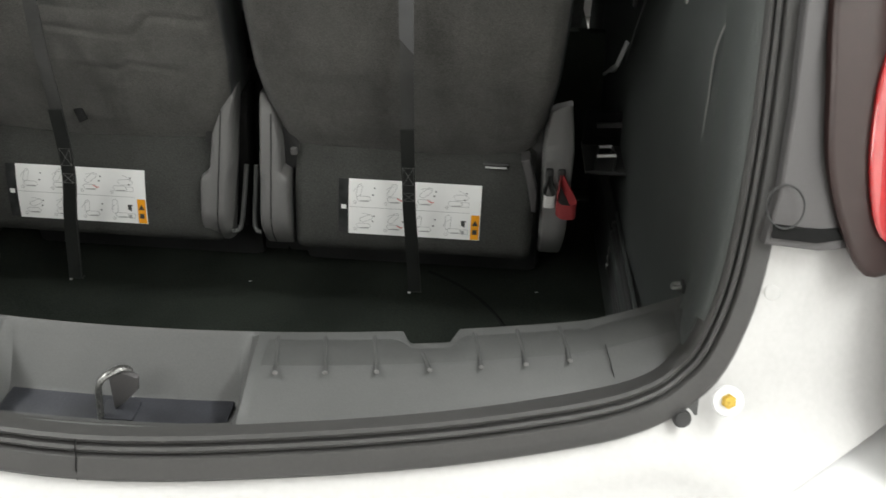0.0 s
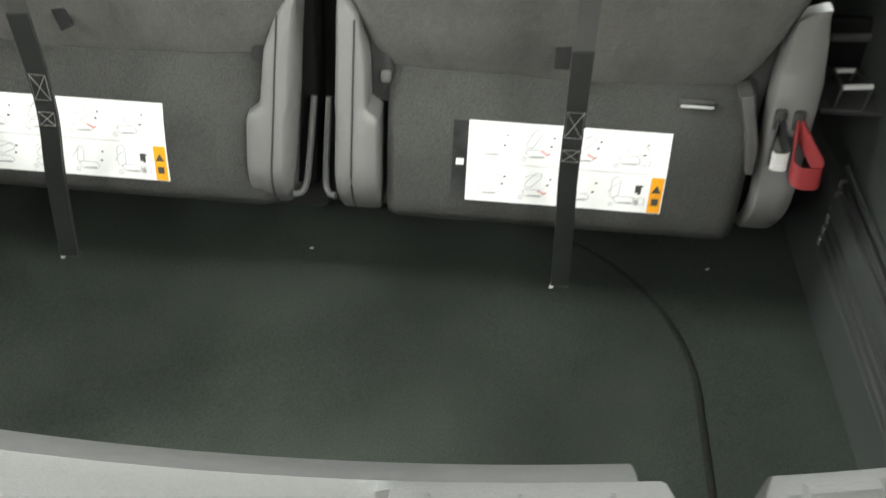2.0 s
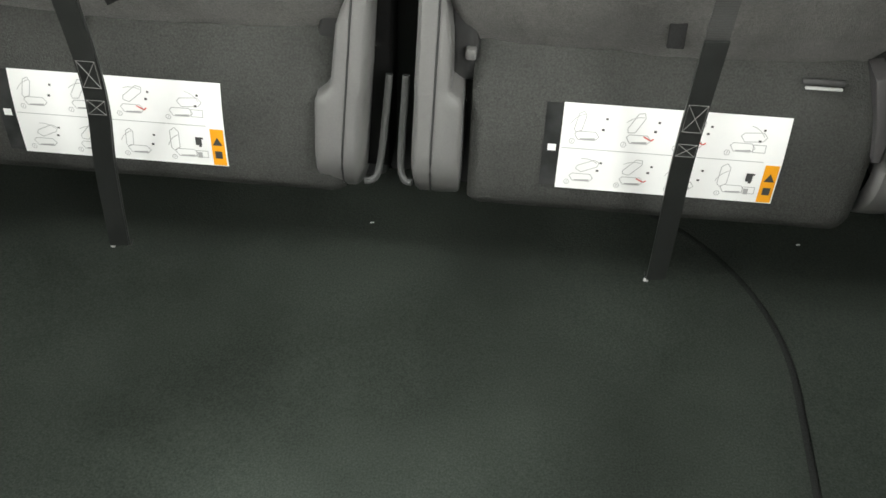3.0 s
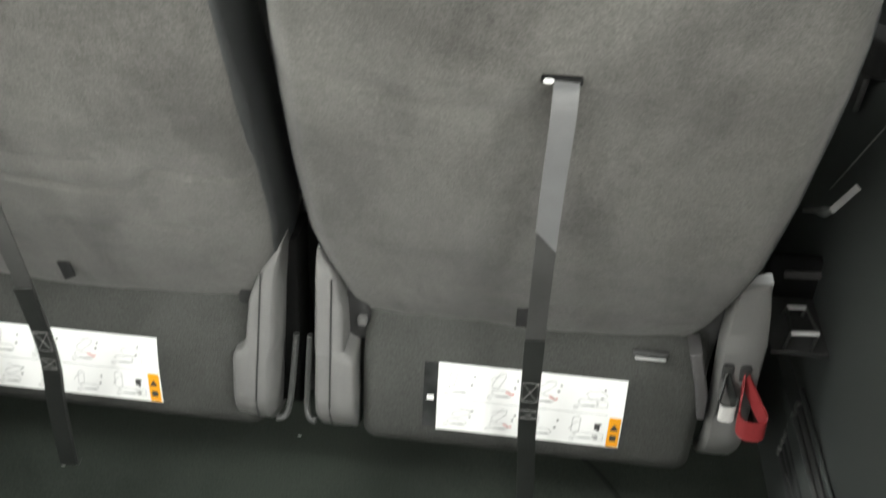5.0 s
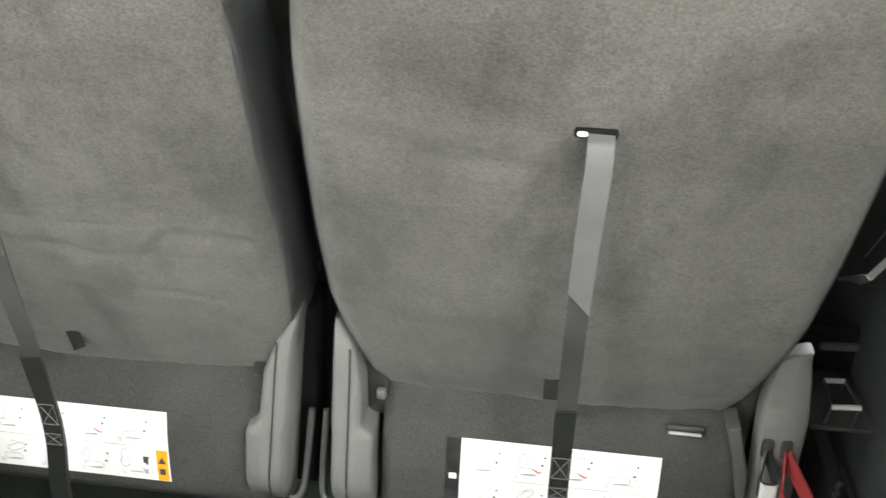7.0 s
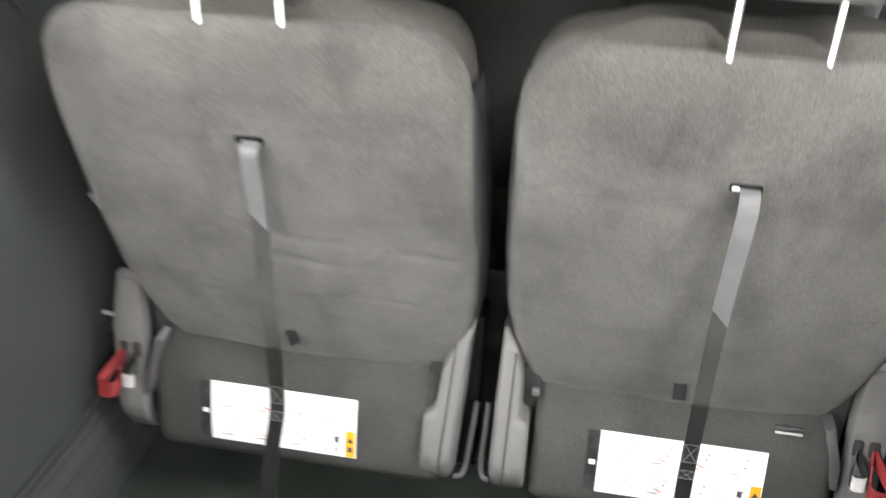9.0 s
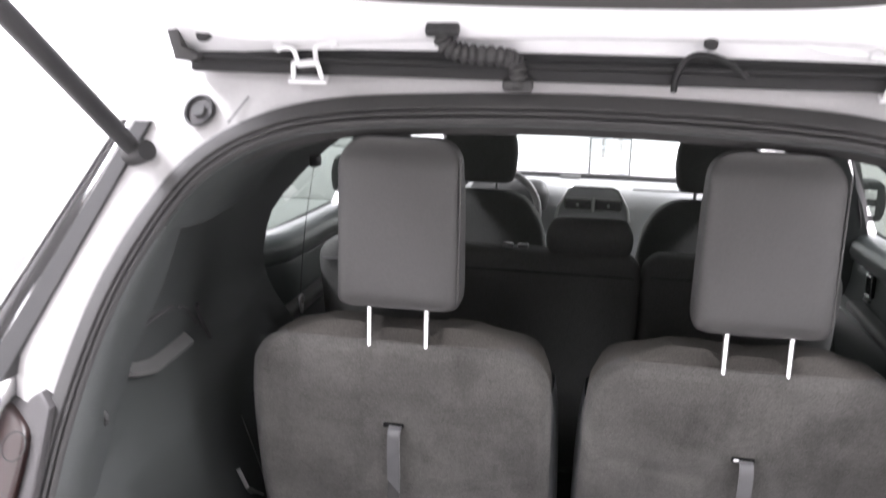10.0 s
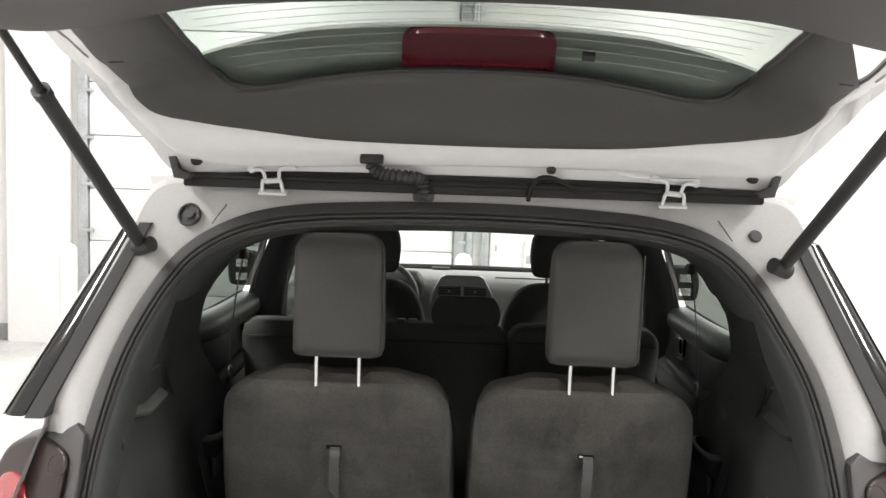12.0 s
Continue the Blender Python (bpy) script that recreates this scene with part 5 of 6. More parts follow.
        # black plate paints the shade beside the cover, in the gap
        cover([(0.022, 0.57), (0.050, 0.57), (0.044, 0.70), (0.036, 0.82), (0.020, 0.82)], 1.412, 1.47, 0.20, SLOT_BLACK, "gap_shade", "black plate standing for the shade in the hinge gap")
    part("bracket", tube(smooth_path(rail, 4), 0.0042, 8), SCUFF, seat, "slim hinge bracket")
    # outboard cover
    q = 0.0 if s > 0 else 0.043
    shell([(0.548, q + 0.512, q + 0.554), (0.60, q + 0.510, q + 0.557), (0.705, q + 0.506, q + 0.559), (0.756, q + 0.504, q + 0.560), (0.80, q + 0.507, q + 0.555), (0.828, q + 0.511, q + 0.550), (0.834, q + 0.528, q + 0.550), (0.839, q + 0.545, q + 0.5495)], 1.375, 0.22, 0.020, GREY_PLASTIC, "side_cover", "grey plastic outboard hinge cover", 0.12, 0.0)
    cover([(q + 0.478, 0.57), (q + 0.512, 0.57), (q + 0.508, 0.69), (q + 0.512, 0.80), (q + 0.500, 0.785), (q + 0.480, 0.745)], 1.44, 1.48, 0.06, BLACK_PLASTIC, "side_bracket")
    cover([(q + 0.468, 0.745), (q + 0.483, 0.748), (q + 0.500, 0.690), (q + 0.501, 0.655), (q + 0.492, 0.655), (q + 0.482, 0.700)], 1.362, 1.40, 0.22, FILLER, "side_lever", "grey plastic release lever", 0.003)
    if handle:
        p = face(handle, 0.712)
        part("slot_handle", box(0.038, 0.004, 0.0030, p + Vector((0, -0.004, 0.0130)), 0.0014), BRIGHT, seat, "small bright release slot")
        part("handle_pocket", box(0.044, 0.005, 0.007, p + Vector((0, 0.002, 0.0165)), 0.003, (-32, 0, 0)), BLACK_PLASTIC, seat)
    return seat


rear_seat(-1, -0.286, 1.032, (-0.437, 0.587), [(-0.285, 1.299, 1.156), (-0.285, 1.291, 1.149), (-0.286, 1.293, 1.12), (-0.288, 1.299, 1.05), (-0.292, 1.304, 0.95), (-0.291, 1.310, 0.85), (-0.294, 1.318, 0.76), (-0.301, 1.322, 0.70), (-0.318, 1.328, 0.62), (-0.337, 1.334, 0.490)],
          (-0.302, 0.794), None,
          [([(-0.30, 0.966), (-0.227, 0.958), (-0.198, 0.952), (-0.164, 0.955), (-0.151, 0.967), (-0.137, 0.985), (-0.128, 0.988), (-0.099, 0.988), (-0.042, 0.982)], 0.0034, 0.0055), ([(-0.36, 1.005), (-0.27, 1.000), (-0.183, 0.998)], 0.002, 0.006), ([(-0.273, 0.893), (-0.225, 0.890), (-0.208, 0.884), (-0.190, 0.900), (-0.177, 0.901), (-0.129, 0.891), (-0.104, 0.889)], 0.0026, 0.005)])
rear_seat(1, 0.268, 0.985, (0.167, 0.594), [(0.278, 1.299, 1.156), (0.278, 1.291, 1.149), (0.278, 1.290, 1.12), (0.277, 1.293, 1.05), (0.277, 1.300, 0.95), (0.278, 1.308, 0.85), (0.280, 1.317, 0.76), (0.282, 1.322, 0.68), (0.287, 1.328, 0.60), (0.292, 1.334, 0.507)],
          (0.266, 0.785), 0.425,
          [([(0.07, 1.130), (0.12, 1.122), (0.20, 1.112), (0.26, 1.118)], 0.003, 0.012), ([(0.33, 1.13), (0.345, 1.06), (0.34, 0.99)], 0.003, 0.014), ([(0.25, 1.10), (0.235, 1.0), (0.24, 0.9)], 0.003, 0.016), ([(0.16, 0.82), (0.30, 0.80)], 0.0015, 0.012)])

for s in (-1, 1):
    q = 0.0 if s > 0 else 0.043
    for k, (xm, mat, lab) in enumerate(((0.519, WEBBING, "short grey pull loop on the rear seat"), (0.540, RED_STRAP, "red webbing pull loop on the rear seat"))):
        loop = thing("pull_loop", lab, "pull strap", "seat pull loops")
        half, long_, tall = (0.0105, 0.045, 0.021) if k == 0 else (0.0160, 0.065, 0.025)
        out, up_ = Vector((s * (0.02 if k == 0 else 0.17), -0.80, -0.58)).normalized(), Vector((0, 0.32, 0.95)).normalized()
        base = Vector((s * (xm + q), 1.409, 0.713))
        ring = [(-0.05, 0.0), (-0.55, 0.45), (-1.0, 0.82), (-0.72, 0.97), (0.0, 1.0), (0.72, 0.97), (1.0, 0.82), (0.55, 0.45), (0.05, 0.0)]
        pts = smooth_path([base + Vector((s * a * half, 0, 0)) + out * b * long_ for a, b in ring], 6)
        part("webbing", ribbon(pts, tall, up_, 0.0022), mat, loop)
        part("anchor", box(0.014, 0.02, 0.026, base + Vector((0, 0.008, 0.004)), 0.004), BLACK_PLASTIC, loop)
        if k == 0:
            part("end_tab", ribbon([p + out * 0.0016 for p in smooth_path([base + Vector((s * a * half * 1.02, 0, 0)) + out * b * long_ for a, b in ring[2:7]], 6)], tall * 0.98, up_, 0.0015), LABEL_GREY, loop, "pale fabric tab")

# ---- second row ----
def soft_block(rows_spec, cx, power=0.4, n=48):
    """A padded form: rows of (z, half width, back y, depth)."""
    rows = []
    f = lambda v: math.copysign(abs(v) ** power, v)
    a = smooth_path([(z, h, y) for z, h, y, d in rows_spec], 5)
    b = smooth_path([(d, 0, 0) for z, h, y, d in rows_spec], 5)
    for (z, h, y), (d, _, _) in zip(a, b):
        rows.append([(cx + f(math.cos(math.tau * k / n)) * h, y + d / 2 + f(math.sin(math.tau * k / n)) * d / 2, z) for k in range(n)])
    return grid(rows, close_v=True, caps=True)


def bench(cx, half, top, name_label):
    b = thing("second_row_seat", name_label, "seat", "second-row seats")
    spec = [(0.50, half, 2.42, 0.16), (0.85, half, 2.34, 0.16), (1.10, half, 2.275, 0.15), (top - 0.06, half, 2.245, 0.14), (top - 0.02, half - 0.012, 2.245, 0.125), (top, half - 0.035, 2.26, 0.09)]
    part("backrest", soft_block(spec, cx, 0.3), CLOTH_DARK, b, "dark cloth backrest", 60)
    part("cushion", box(half * 2 - 0.02, 0.5, 0.14, (cx, 2.72, 0.62), 0.04, seg=3), CLOTH_DARK, b)
    part("back_seam", tube([(cx + u * (half - 0.02), 2.243, top - 0.05) for u in frange(-1, 1, 9)], 0.0025, 6), BLACK_PLASTIC, b)
    return b


b1 = bench(-0.295, 0.444, 1.266, "dark cloth wide section of the second-row bench")
b2 = bench(0.40, 0.2505, 1.272, "dark cloth narrow section of the second-row bench")


def headrest2(cx, half, z0, z1, y, lab):
    h = thing("headrest", lab, "headrest", "second-row headrests")
    part("pad", soft_block([(z0, half * 0.86, y + 0.02, 0.07), (z0 + 0.02, half * 0.97, y + 0.008, 0.10), ((z0 + z1) / 2, half, y, 0.115), (z1 - 0.03, half * 0.95, y + 0.006, 0.10), (z1 - 0.006, half * 0.82, y + 0.02, 0.06), (z1, half * 0.66, y + 0.03, 0.03)], cx, 0.42), CLOTH_DARK, h, "", 60)
    for e in (-1, 1):
        part("post", tube([(cx + e * 0.05, y + 0.05, z0 - 0.06), (cx + e * 0.05, y + 0.05, z0 + 0.02)], 0.005, 10), CHROME, h)
    return h


headrest2(0.007, 0.115, 1.259, 1.360, 2.25, "low dark headrest of the second-row centre place")
for x in (-0.21, -0.17):
    guide = thing("belt_guide", "small pale plastic belt guide on the bench top", "belt guide", "belt guides")
    part("clip", box(0.03, 0.02, 0.012, (x, 2.30, 1.274), 0.003), GREY_PLASTIC, guide)

# ---- front seats and dashboard ----
def front_seat(cx):
    f = thing("front_seat", "dark cloth front seat with a tall headrest", "seat", "front seats", at=pose(0, 0, -0.024))
    spec = [(0.6, 0.24, 3.16, 0.2), (0.85, 0.25, 3.10, 0.18), (1.1, 0.245, 3.05, 0.16), (1.22, 0.228, 3.03, 0.15), (1.3, 0.185, 3.02, 0.13), (1.335, 0.13, 3.03, 0.09), (1.345, 0.08, 3.04, 0.04)]
    part("backrest", soft_block(spec, cx, 0.45), CLOTH_DARK, f, "", 60)
    part("cushion", box(0.48, 0.5, 0.16, (cx, 3.45, 0.62), 0.05, seg=3), CLOTH_DARK, f)
    part("headrest", soft_block([(1.368, 0.100, 3.05, 0.07), (1.385, 0.122, 3.035, 0.10), (1.46, 0.132, 3.02, 0.12), (1.53, 0.125, 3.02, 0.11), (1.562, 0.10, 3.035, 0.08), (1.572, 0.075, 3.05, 0.04)], cx, 0.45), CLOTH_DARK, f, "dark cloth headrest", 60)
    for e in (-1, 1):
        part("post", tube([(cx + e * 0.06, 3.085, 1.33), (cx + e * 0.06, 3.085, 1.38)], 0.006, 10), CHROME, f)
    return f


front_seat(-0.40)
front_seat(0.41)

dash = thing("dashboard", "pale grey dashboard with a centre vent stack", "dashboard", at=pose(0, 0, 0.122))
rows = []
for x in frange(-0.74, 0.74, 25):
    hump = 0.010 * math.exp(-((x + 0.36) / 0.16) ** 2)
    rows.append([(x, 3.86, 0.72), (x, 3.84, 0.90), (x, 3.86, 1.03 + hump), (x, 3.89, 1.085 + hump), (x, 3.93, 1.108 + hump), (x, 4.05, 1.117 + hump), (x, 4.35, 1.098), (x, 4.55, 1.075)])
part("top_pad", thick(grid(rows), 0.01), SILVER_DASH, dash, "pale grey dash pad")
BEZEL = [(-0.158, 0.985), (-0.148, 1.040), (-0.105, 1.118), (-0.085, 1.128), (0.085, 1.128), (0.105, 1.118), (0.148, 1.040), (0.158, 0.985), (0.10, 0.90), (-0.10, 0.90)]
vb = prism(BEZEL, 0.05, 0.006)
bmesh.ops.translate(vb, vec=(0.0, 3.812, 0), verts=vb.verts)
part("centre_bezel", vb, SILVER_DASH, dash, "grey centre console face")
part("bezel_rim", tube([(x, 3.810, z) for x, z in BEZEL[:8]], 0.006, 8), STEEL, dash, "silver bezel rim")
for e in (-1, 1):
    vent = part("air_vent", box(0.116, 0.02, 0.052, (e * 0.066, 3.806, 1.052), 0.010), BLACK_PLASTIC, dash)
    part("vent_rim", tube([(e * (0.066 + x), 3.797, 1.052 + z) for x, z in ((-0.056, -0.024), (0.056, -0.020), (0.050, 0.026), (-0.056, 0.026))], 0.0028, 6, True), STEEL, vent)
    for k in range(4):
        part("slat", box(0.104, 0.008, 0.004, (e * 0.066, 3.796, 1.034 + 0.012 * k), 0.001, (20, 0, 0)), GREY_PLASTIC, vent)
    part("tab", box(0.012, 0.010, 0.012, (e * 0.066, 3.790, 1.052), 0.003), STEEL, vent)
part("dash_seam", tube([(x, 3.935, 1.112 + 0.010 * math.exp(-((x + 0.36) / 0.16) ** 2)) for x in frange(0.17, 0.72, 12)], 0.003, 6), BLACK_PLASTIC, dash)
part("divider", box(0.012, 0.02, 0.062, (0, 3.800, 1.052), 0.003), STEEL, dash)
part("screen", box(0.18, 0.02, 0.10, (0, 3.82, 0.90), 0.006), BLACK_PLASTIC, dash)
part("cluster_hood", soft_block([(1.02, 0.17, 3.74, 0.16), (1.09, 0.175, 3.76, 0.14), (1.135, 0.15, 3.80, 0.09), (1.145, 0.12, 3.82, 0.05)], -0.37, 0.5), BLACK_PLASTIC, dash, "black instrument hood", 60)
part("cowl", tube([(x, 4.50 - 0.10 * (x / 0.74) ** 2, 1.096) for x in frange(-0.74, 0.74, 13)], 0.016, 8), BLACK_PLASTIC, dash, "dark strip at the foot of the windscreen")
for x in (-0.62, 0.62):
    part("side_vent", box(0.09, 0.02, 0.06, (x, 3.85, 1.03), 0.01), BLACK_PLASTIC, dash)

wheel = thing("steering_wheel", "grey and black steering wheel", "steering wheel")
wc = Vector((-0.405, 3.58, 1.155))
tl = pose(0, 0, 0, -25, 0, 0)
part("rim", tube([wc + tl @ Vector((0.185 * math.cos(a), 0, 0.185 * math.sin(a))) for a in frange(0, math.tau, 49)[:-1]], 0.015, 10, True), GREY_PLASTIC, wheel)
hub = box(0.16, 0.05, 0.12, (0, 0, 0), 0.02, (-25, 0, 0), 3)
bmesh.ops.translate(hub, vec=wc + Vector((0, 0.03, 0)), verts=hub.verts)
part("hub", hub, BLACK_PLASTIC, wheel)
for a in (0, math.pi, -math.pi / 2):
    part("spoke", tube([wc + Vector((0, 0.02, 0)), wc + tl @ Vector((0.18 * math.cos(a), 0, 0.18 * math.sin(a)))], [0.02, 0.012], 8), STEEL, wheel)
mirror = thing("rear_view_mirror", "black interior mirror on the windscreen", "mirror")
part("housing", box(0.24, 0.03, 0.06, (0, 3.62, 1.56), 0.02, seg=3), BLACK_PLASTIC, mirror)
part("stalk", tube([(0, 3.64, 1.575), (0, 3.70, 1.65)], 0.012, 8), BLACK_PLASTIC, mirror)
gps = thing("dash_tag", "small dark object on the dash top", "gadget")
part("body", box(0.10, 0.06, 0.012, (-0.12, 4.30, 1.232), 0.004), BLACK_PLASTIC, gps)

# windscreen, pillars, doors
ws = [[(x, 3.62 + 0.02 * (1 - (x / 0.7) ** 2) + 0.92 * t, 1.66 - 0.38 * t) for x in frange(-0.60 , 0.60, 9)] for t in frange(0, 1, 7)]
ws = [[(p[0] * (1 + 0.18 * i / 6), p[1], p[2]) for p in r] for i, r in enumerate(ws)]
w = part("windscreen", grid(ws), GLASS_CLEAR, car, "clear windscreen")
w.visible_shadow = False
for s in (-1, 1):
    part("windscreen_pillar", tube([(s * 0.62, 3.50, 1.65), (s * 0.74, 4.50, 1.31)], 0.035, 10, flat=0.8), TRIM, car)
    part("centre_pillar", thick(grid([[(s * (0.845 - 0.13 * step(1.22, 1.66, z) - dx), y, z) for y, dx in ((2.78, 0.0), (2.80, 0.035), (2.84, 0.075), (2.92, 0.095), (3.06, 0.100), (3.16, 0.085), (3.20, 0.045), (3.21, 0.0))] for z in frange(0.4, 1.66, 14)]), 0.004), TRIM, car, "dark centre pillar trim")
    part("pillar_strip", ribbon(smooth_path([(s * 0.742, 2.793, 1.62), (s * 0.785, 2.793, 1.48), (s * 0.815, 2.793, 1.36), (s * 0.826, 2.80, 1.30), (s * 0.815, 2.83, 1.275)], 5), 0.030, (s * 0.75, 0.55, 0.3), 0.006), FILLER, car, "grey frame strip beside the rear door window")
    part("roof_side_trim", tube([(s * 0.675, y, 1.640) for y in frange(2.0, 3.55, 8)], 0.035, 8), TRIM, car)
    for (y0, y1, nm) in ((2.0, 2.79, "rear"), (3.18, 4.05, "front")):
        door = thing("cabin_door", "dark " + nm + " door lining with a padded top below its window", "car door", "car doors", at=pose(0, 0, -0.018))
        sec = [(0.815, 0.40), (0.805, 0.70), (0.790, 0.90), (0.772, 1.00), (0.758, 1.055), (0.760, 1.085), (0.792, 1.105), (0.806, 1.16), (0.808, 1.205), (0.812, 1.214), (0.800, 1.224), (0.792, 1.245), (0.798, 1.272), (0.820, 1.293), (0.850, 1.302), (0.880, 1.298)]
        rows = [[(s * (x + 0.045 * (1 - step(2.02, 2.22, y))), y, z + (0.012 * (1 - step(2.0, 2.5, y)) if z > 1.2 else 0.0)) for x, z in sec] for y in frange(y0, y1, 18)]
        part("lining", thick(grid(rows), 0.004), DOOR_TRIM, door)
        part("armrest", box(0.05, 0.52, 0.032, (s * 0.772, y0 + 0.34, 1.112), 0.014, (2, 0, 0), 3), GREY_PLASTIC, door)
        hy = y0 + 0.57
        part("handle_pocket", box(0.010, 0.060, 0.064, (s * 0.803, hy, 1.185), 0.006), SLOT_BLACK, door)
        part("handle_bezel", tube([(s * 0.797, hy + u, 1.185 + v) for u, v in ((-0.026, -0.026), (0.026, -0.030), (0.026, 0.028), (-0.022, 0.030))], 0.0035, 8, True), STEEL, door, "silver handle bezel")
        part("handle", box(0.012, 0.045, 0.008, (s * 0.797, hy, 1.143), 0.003), STEEL, door, "silver door pull")
        gl = part("window_pane", grid([[(s * (0.872 - 0.155 * t), y, 1.285 + 0.37 * t) for y in frange(y0, y1, 4)] for t in frange(0, 1, 5)]), GLASS_PRIVACY if nm == "rear" else GLASS_CLEAR, door)
        gl.visible_shadow = False
        part("window_seal", tube([(s * 0.868, y, 1.300) for y in frange(y0, y1, 6)], 0.006, 6), RUBBER, door)
    part("belt_strip", ribbon([(s * 0.690, 2.98, 1.58), (s * 0.738, 2.96, 1.20), (s * 0.745, 2.97, 0.60)], 0.045, (0, 1, 0)), WEBBING, car, "seat belt on the centre pillar")
    part("belt_anchor", box(0.03, 0.05, 0.09, (s * 0.690, 2.98, 1.55), 0.012), BLACK_PLASTIC, car)
    em = thing("door_mirror", "white exterior door mirror", "mirror", "door mirrors", at=pose(0, 0, -0.036))
    part("housing", soft_block([(1.185, 0.045, 3.93, 0.10), (1.20, 0.070, 3.91, 0.14), (1.275, 0.078, 3.90, 0.15), (1.34, 0.066, 3.91, 0.14), (1.36, 0.045, 3.93, 0.10)], s * 1.145, 0.5), BLACK_PLASTIC, em, "", 60)
    for z in (1.235, 1.305):
        part("mirror_glass", box(0.060, 0.004, 0.040, (s * 1.140, 3.896, z), 0.001), CHROME, em)
    part("arm", box(0.24, 0.08, 0.05, (s * 0.98, 3.95, 1.23), 0.015), BLACK_PLASTIC, em)
cf = link("cabin_floor", box(1.5, 2.9, 0.02, (0, 3.4, 0.38), 0.0), CARPET_FLOOR, None)
tagged(cf, "dark cabin carpet", "floor", kind="structure")
part("bonnet", thick(grid([[(x, y, 1.00 - 0.14 * (y - 4.5) - 0.10 * (x / 0.9) ** 2) for x in frange(-0.9, 0.9, 11)] for y in frange(4.5, 5.5, 6)]), 0.01), PAINT, car, "white bonnet")
for s in (-1, 1):
    for wy in (1.65, 4.50):
        wh = part("wheel", disc(0.37, 0.24, (s * 0.86, wy, 0.37), (0, 90, 0), 40, 0.04), RUBBER, car, "black road tyre")
        part("rim", disc(0.24, 0.02, (s * 0.985, wy, 0.37), (0, 90, 0), 32, 0.005), STEEL, wh)

# ---- the room ----
def slab(name, size, at, mat, label, category):
    return tagged(link(name, box(*size, at, 0.0), mat), label, category, kind="structure")


slab("ground", (13.2, 17.2, 0.1), (0, 2.5, -0.05), CONCRETE, "smooth grey concrete floor", "floor")
slab("wall_north", (13.2, 0.2, 4.4), (0, 7.9, 2.0), WALL, "white painted end wall", "wall")
slab("wall_south", (13.2, 0.2, 4.4), (0, -6.1, 2.0), WALL, "white painted wall", "wall")
slab("wall_west", (0.2, 15.0, 4.4), (-4.60, 1.5, 2.0), WALL, "white painted side wall", "wall")
slab("wall_east", (0.2, 15.0, 4.4), (4.1, 1.5, 2.0), WALL, "white painted side wall", "wall")
slab("ceiling", (13.2, 17.2, 0.1), (0, 2.5, 4.05), WALL, "white ceiling", "ceiling")
for sx in (-1, 1):
    slab("baseboard", (0.02, 14.9, 0.16), (-4.488 if sx < 0 else 3.988, 1.5, 0.08), BASE_GREY, "grey wall base", "trim")
slab("baseboard", (8.4, 0.02, 0.16), (-0.28, 7.788, 0.08), BASE_GREY, "grey wall base", "trim")
for lx, ly in LAMPS:
    lf = thing("ceiling_lamp", "long white ceiling light fixture", "ceiling light", "ceiling lights")
    part("housing", box(0.36, 2.5, 0.08, (lx, ly, 3.955), 0.01), DOOR_WHITE, lf)
    part("diffuser", box(0.30, 2.4, 0.02, (lx, ly, 3.905), 0.004), glowing("lamp_diffuser", (1, 0.98, 0.95), 4.0), lf)

od = tagged(thing("door_1", "white sectional overhead door in the end wall", "overhead door"), kind="structure")
for k in range(7):
    part("panel", box(3.47, 0.04, 0.492, (-1.82, 7.775, 0.25 + 0.5 * k), 0.010), DOOR_WHITE, od)
for x in (-3.605, -0.025):
    part("rail", box(0.09, 0.08, 3.5, (x, 7.75, 1.75), 0.006), RAIL_GREY, od)
    for k in range(8):
        part("bracket", box(0.10, 0.05, 0.03, (x + 0.05, 7.73, 0.22 + 0.44 * k), 0.004), RAIL_GREY, od)
slab("pilaster", (0.60, 0.06, 4.0), (-4.03, 7.745, 2.0), WALL, "white painted wall pier", "wall")
wd = tagged(thing("door_3", "white service door with a small sign beside it", "door"), kind="structure")
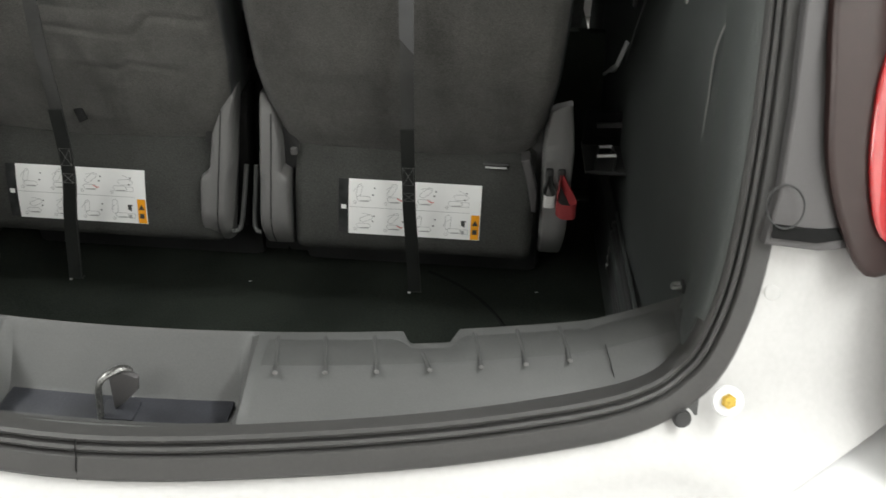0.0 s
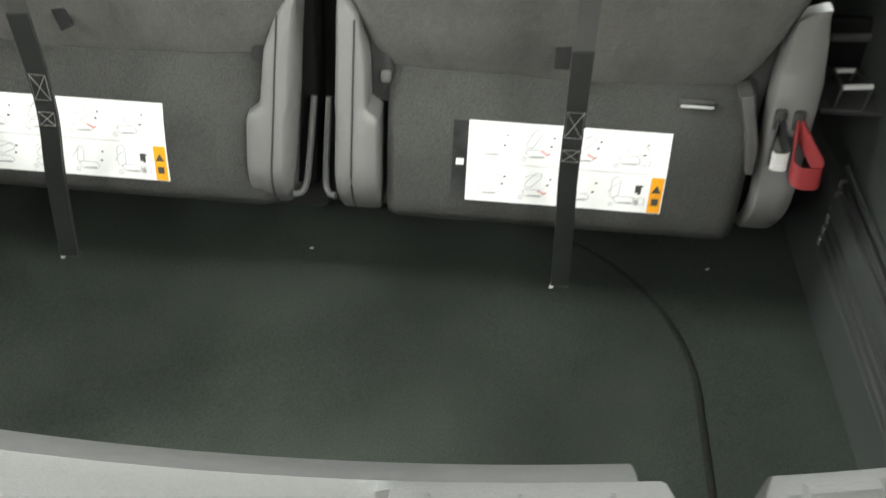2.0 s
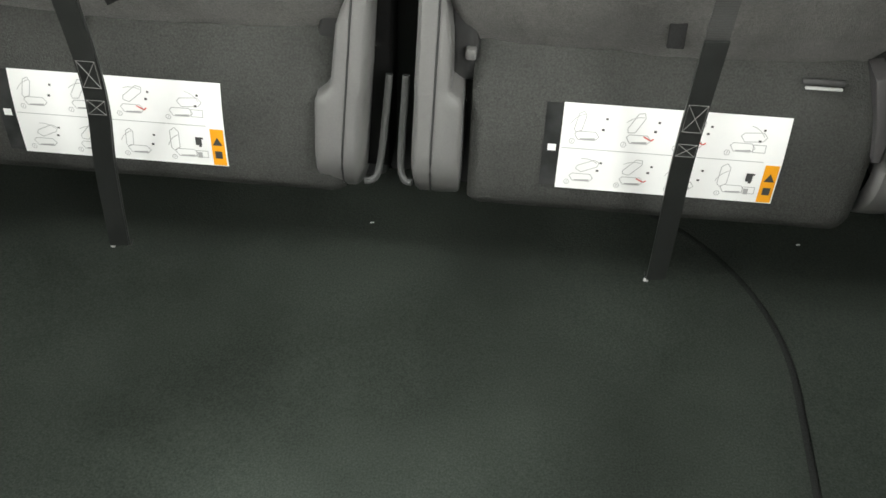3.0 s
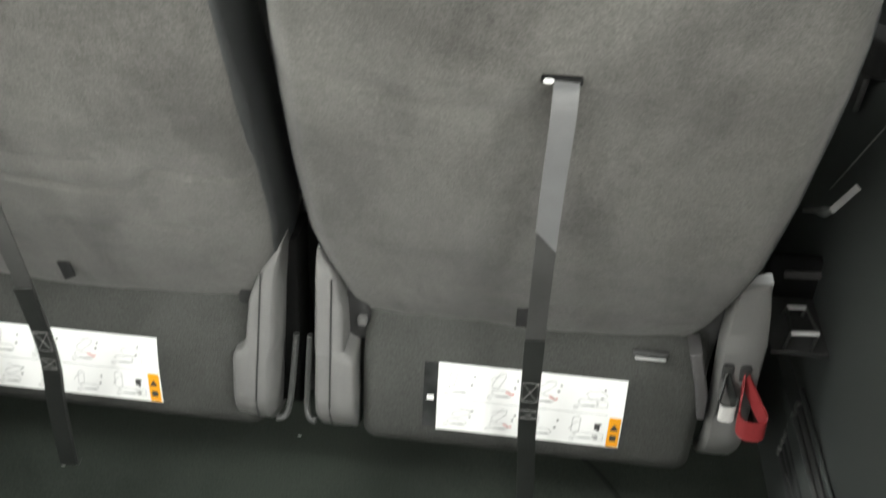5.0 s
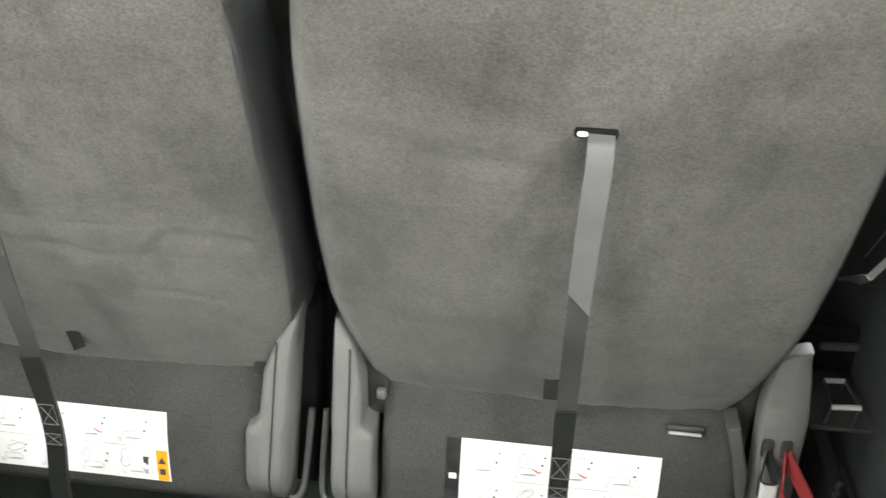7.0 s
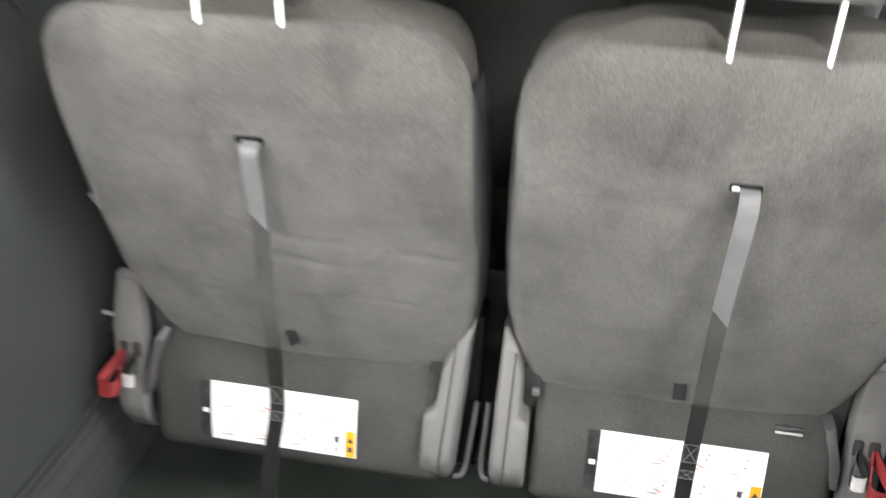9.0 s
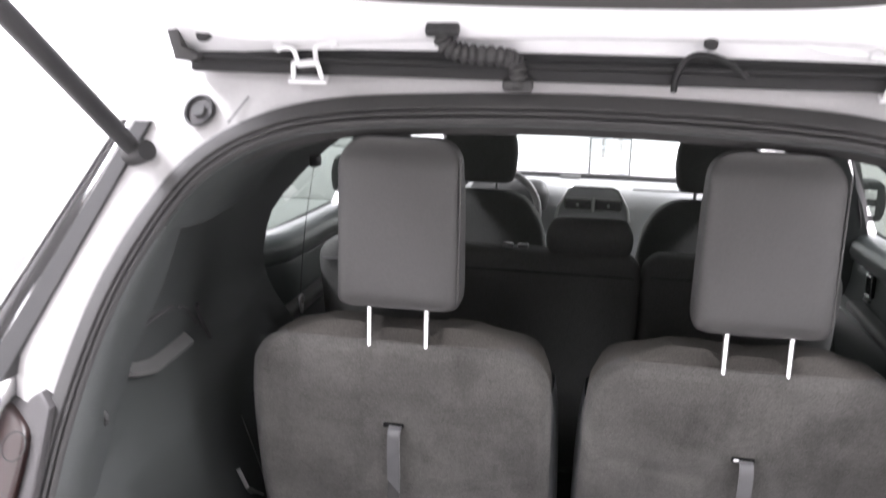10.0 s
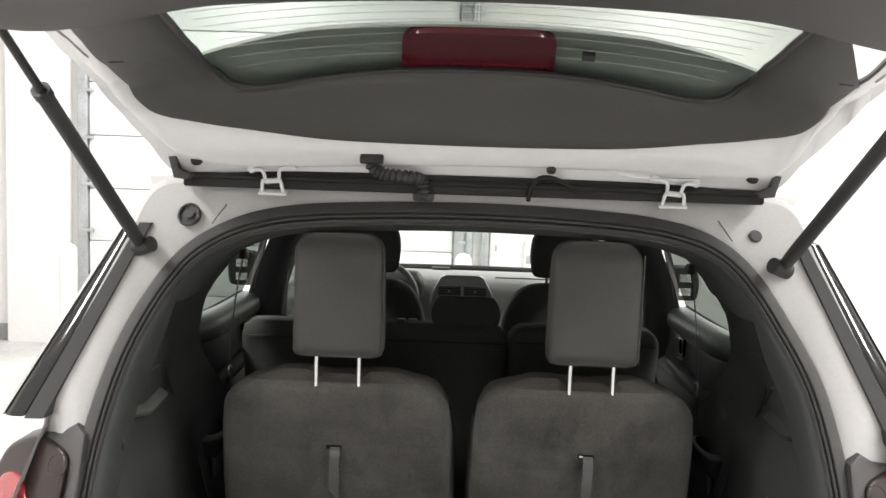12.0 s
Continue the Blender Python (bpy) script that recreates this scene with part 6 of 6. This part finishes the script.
part("leaf", box(0.86, 0.04, 2.03, (0.70, 7.772, 1.02), 0.006), DOOR_WHITE, wd)
part("frame", merge(box(0.07, 0.07, 2.12, (0.225, 7.765, 1.06), 0.004), box(0.05, 0.07, 2.12, (1.16, 7.765, 1.06), 0.004), box(0.98, 0.07, 0.05, (0.69, 7.765, 2.095), 0.004)), RAIL_GREY, wd)
sign = thing("wall_sign", "small white sign with a dark figure mark", "sign")
part("plate", box(0.062, 0.006, 0.11, (0.328, 7.745, 1.06), 0.002), PAPER, sign)
part("mark", box(0.022, 0.004, 0.06, (0.328, 7.739, 1.06), 0.001), INK_GREY, sign)
boxy = thing("wall_box", "small white control box on the door", "control box")
part("body", box(0.16, 0.08, 0.26, (0.675, 7.71, 1.01), 0.012), DOOR_WHITE, boxy)
part("face", box(0.09, 0.01, 0.08, (0.655, 7.666, 0.97), 0.004), INK_GREY, boxy)


def bollard(x, y, h, r):
    b = thing("bollard", "white painted steel bollard on the concrete floor", "bollard", "bollards")
    spec = [(0.0, r), (h - 0.10, r), (h - 0.05, r * 0.95), (h - 0.015, r * 0.7), (h, r * 0.25)]
    part("post", grid([[(x + rr * math.cos(a), y + rr * math.sin(a), z) for a in frange(0, math.tau, 25)[:-1]] for z, rr in spec], close_v=True, caps=True), DOOR_WHITE, b, "", 50)
    part("base_ring", disc(r * 1.3, 0.02, (x, y, 0.01), (0, 0, 0), 24, 0.004), BASE_GREY, b)
    return b


bollard(0.02, 7.2, 1.05, 0.076)
bollard(-3.47, 7.1, 1.03, 0.076)
pipe = thing("wall_pipe", "grey steel pipe on the end wall", "pipe")
part("pipe", tube([(0.075, 7.72, 0.0), (0.075, 7.72, 3.9)], 0.034, 14), RAIL_GREY, pipe)
dsp = thing("downspout", "white vertical pipe on the side wall", "pipe")
part("pipe", tube([(-4.44, 7.35, 0.50), (-4.44, 7.35, 2.65)], 0.035, 14), DOOR_WHITE, dsp)
part("foot", box(0.12, 0.14, 0.05, (-4.44, 7.35, 0.49), 0.01), DOOR_WHITE, dsp)
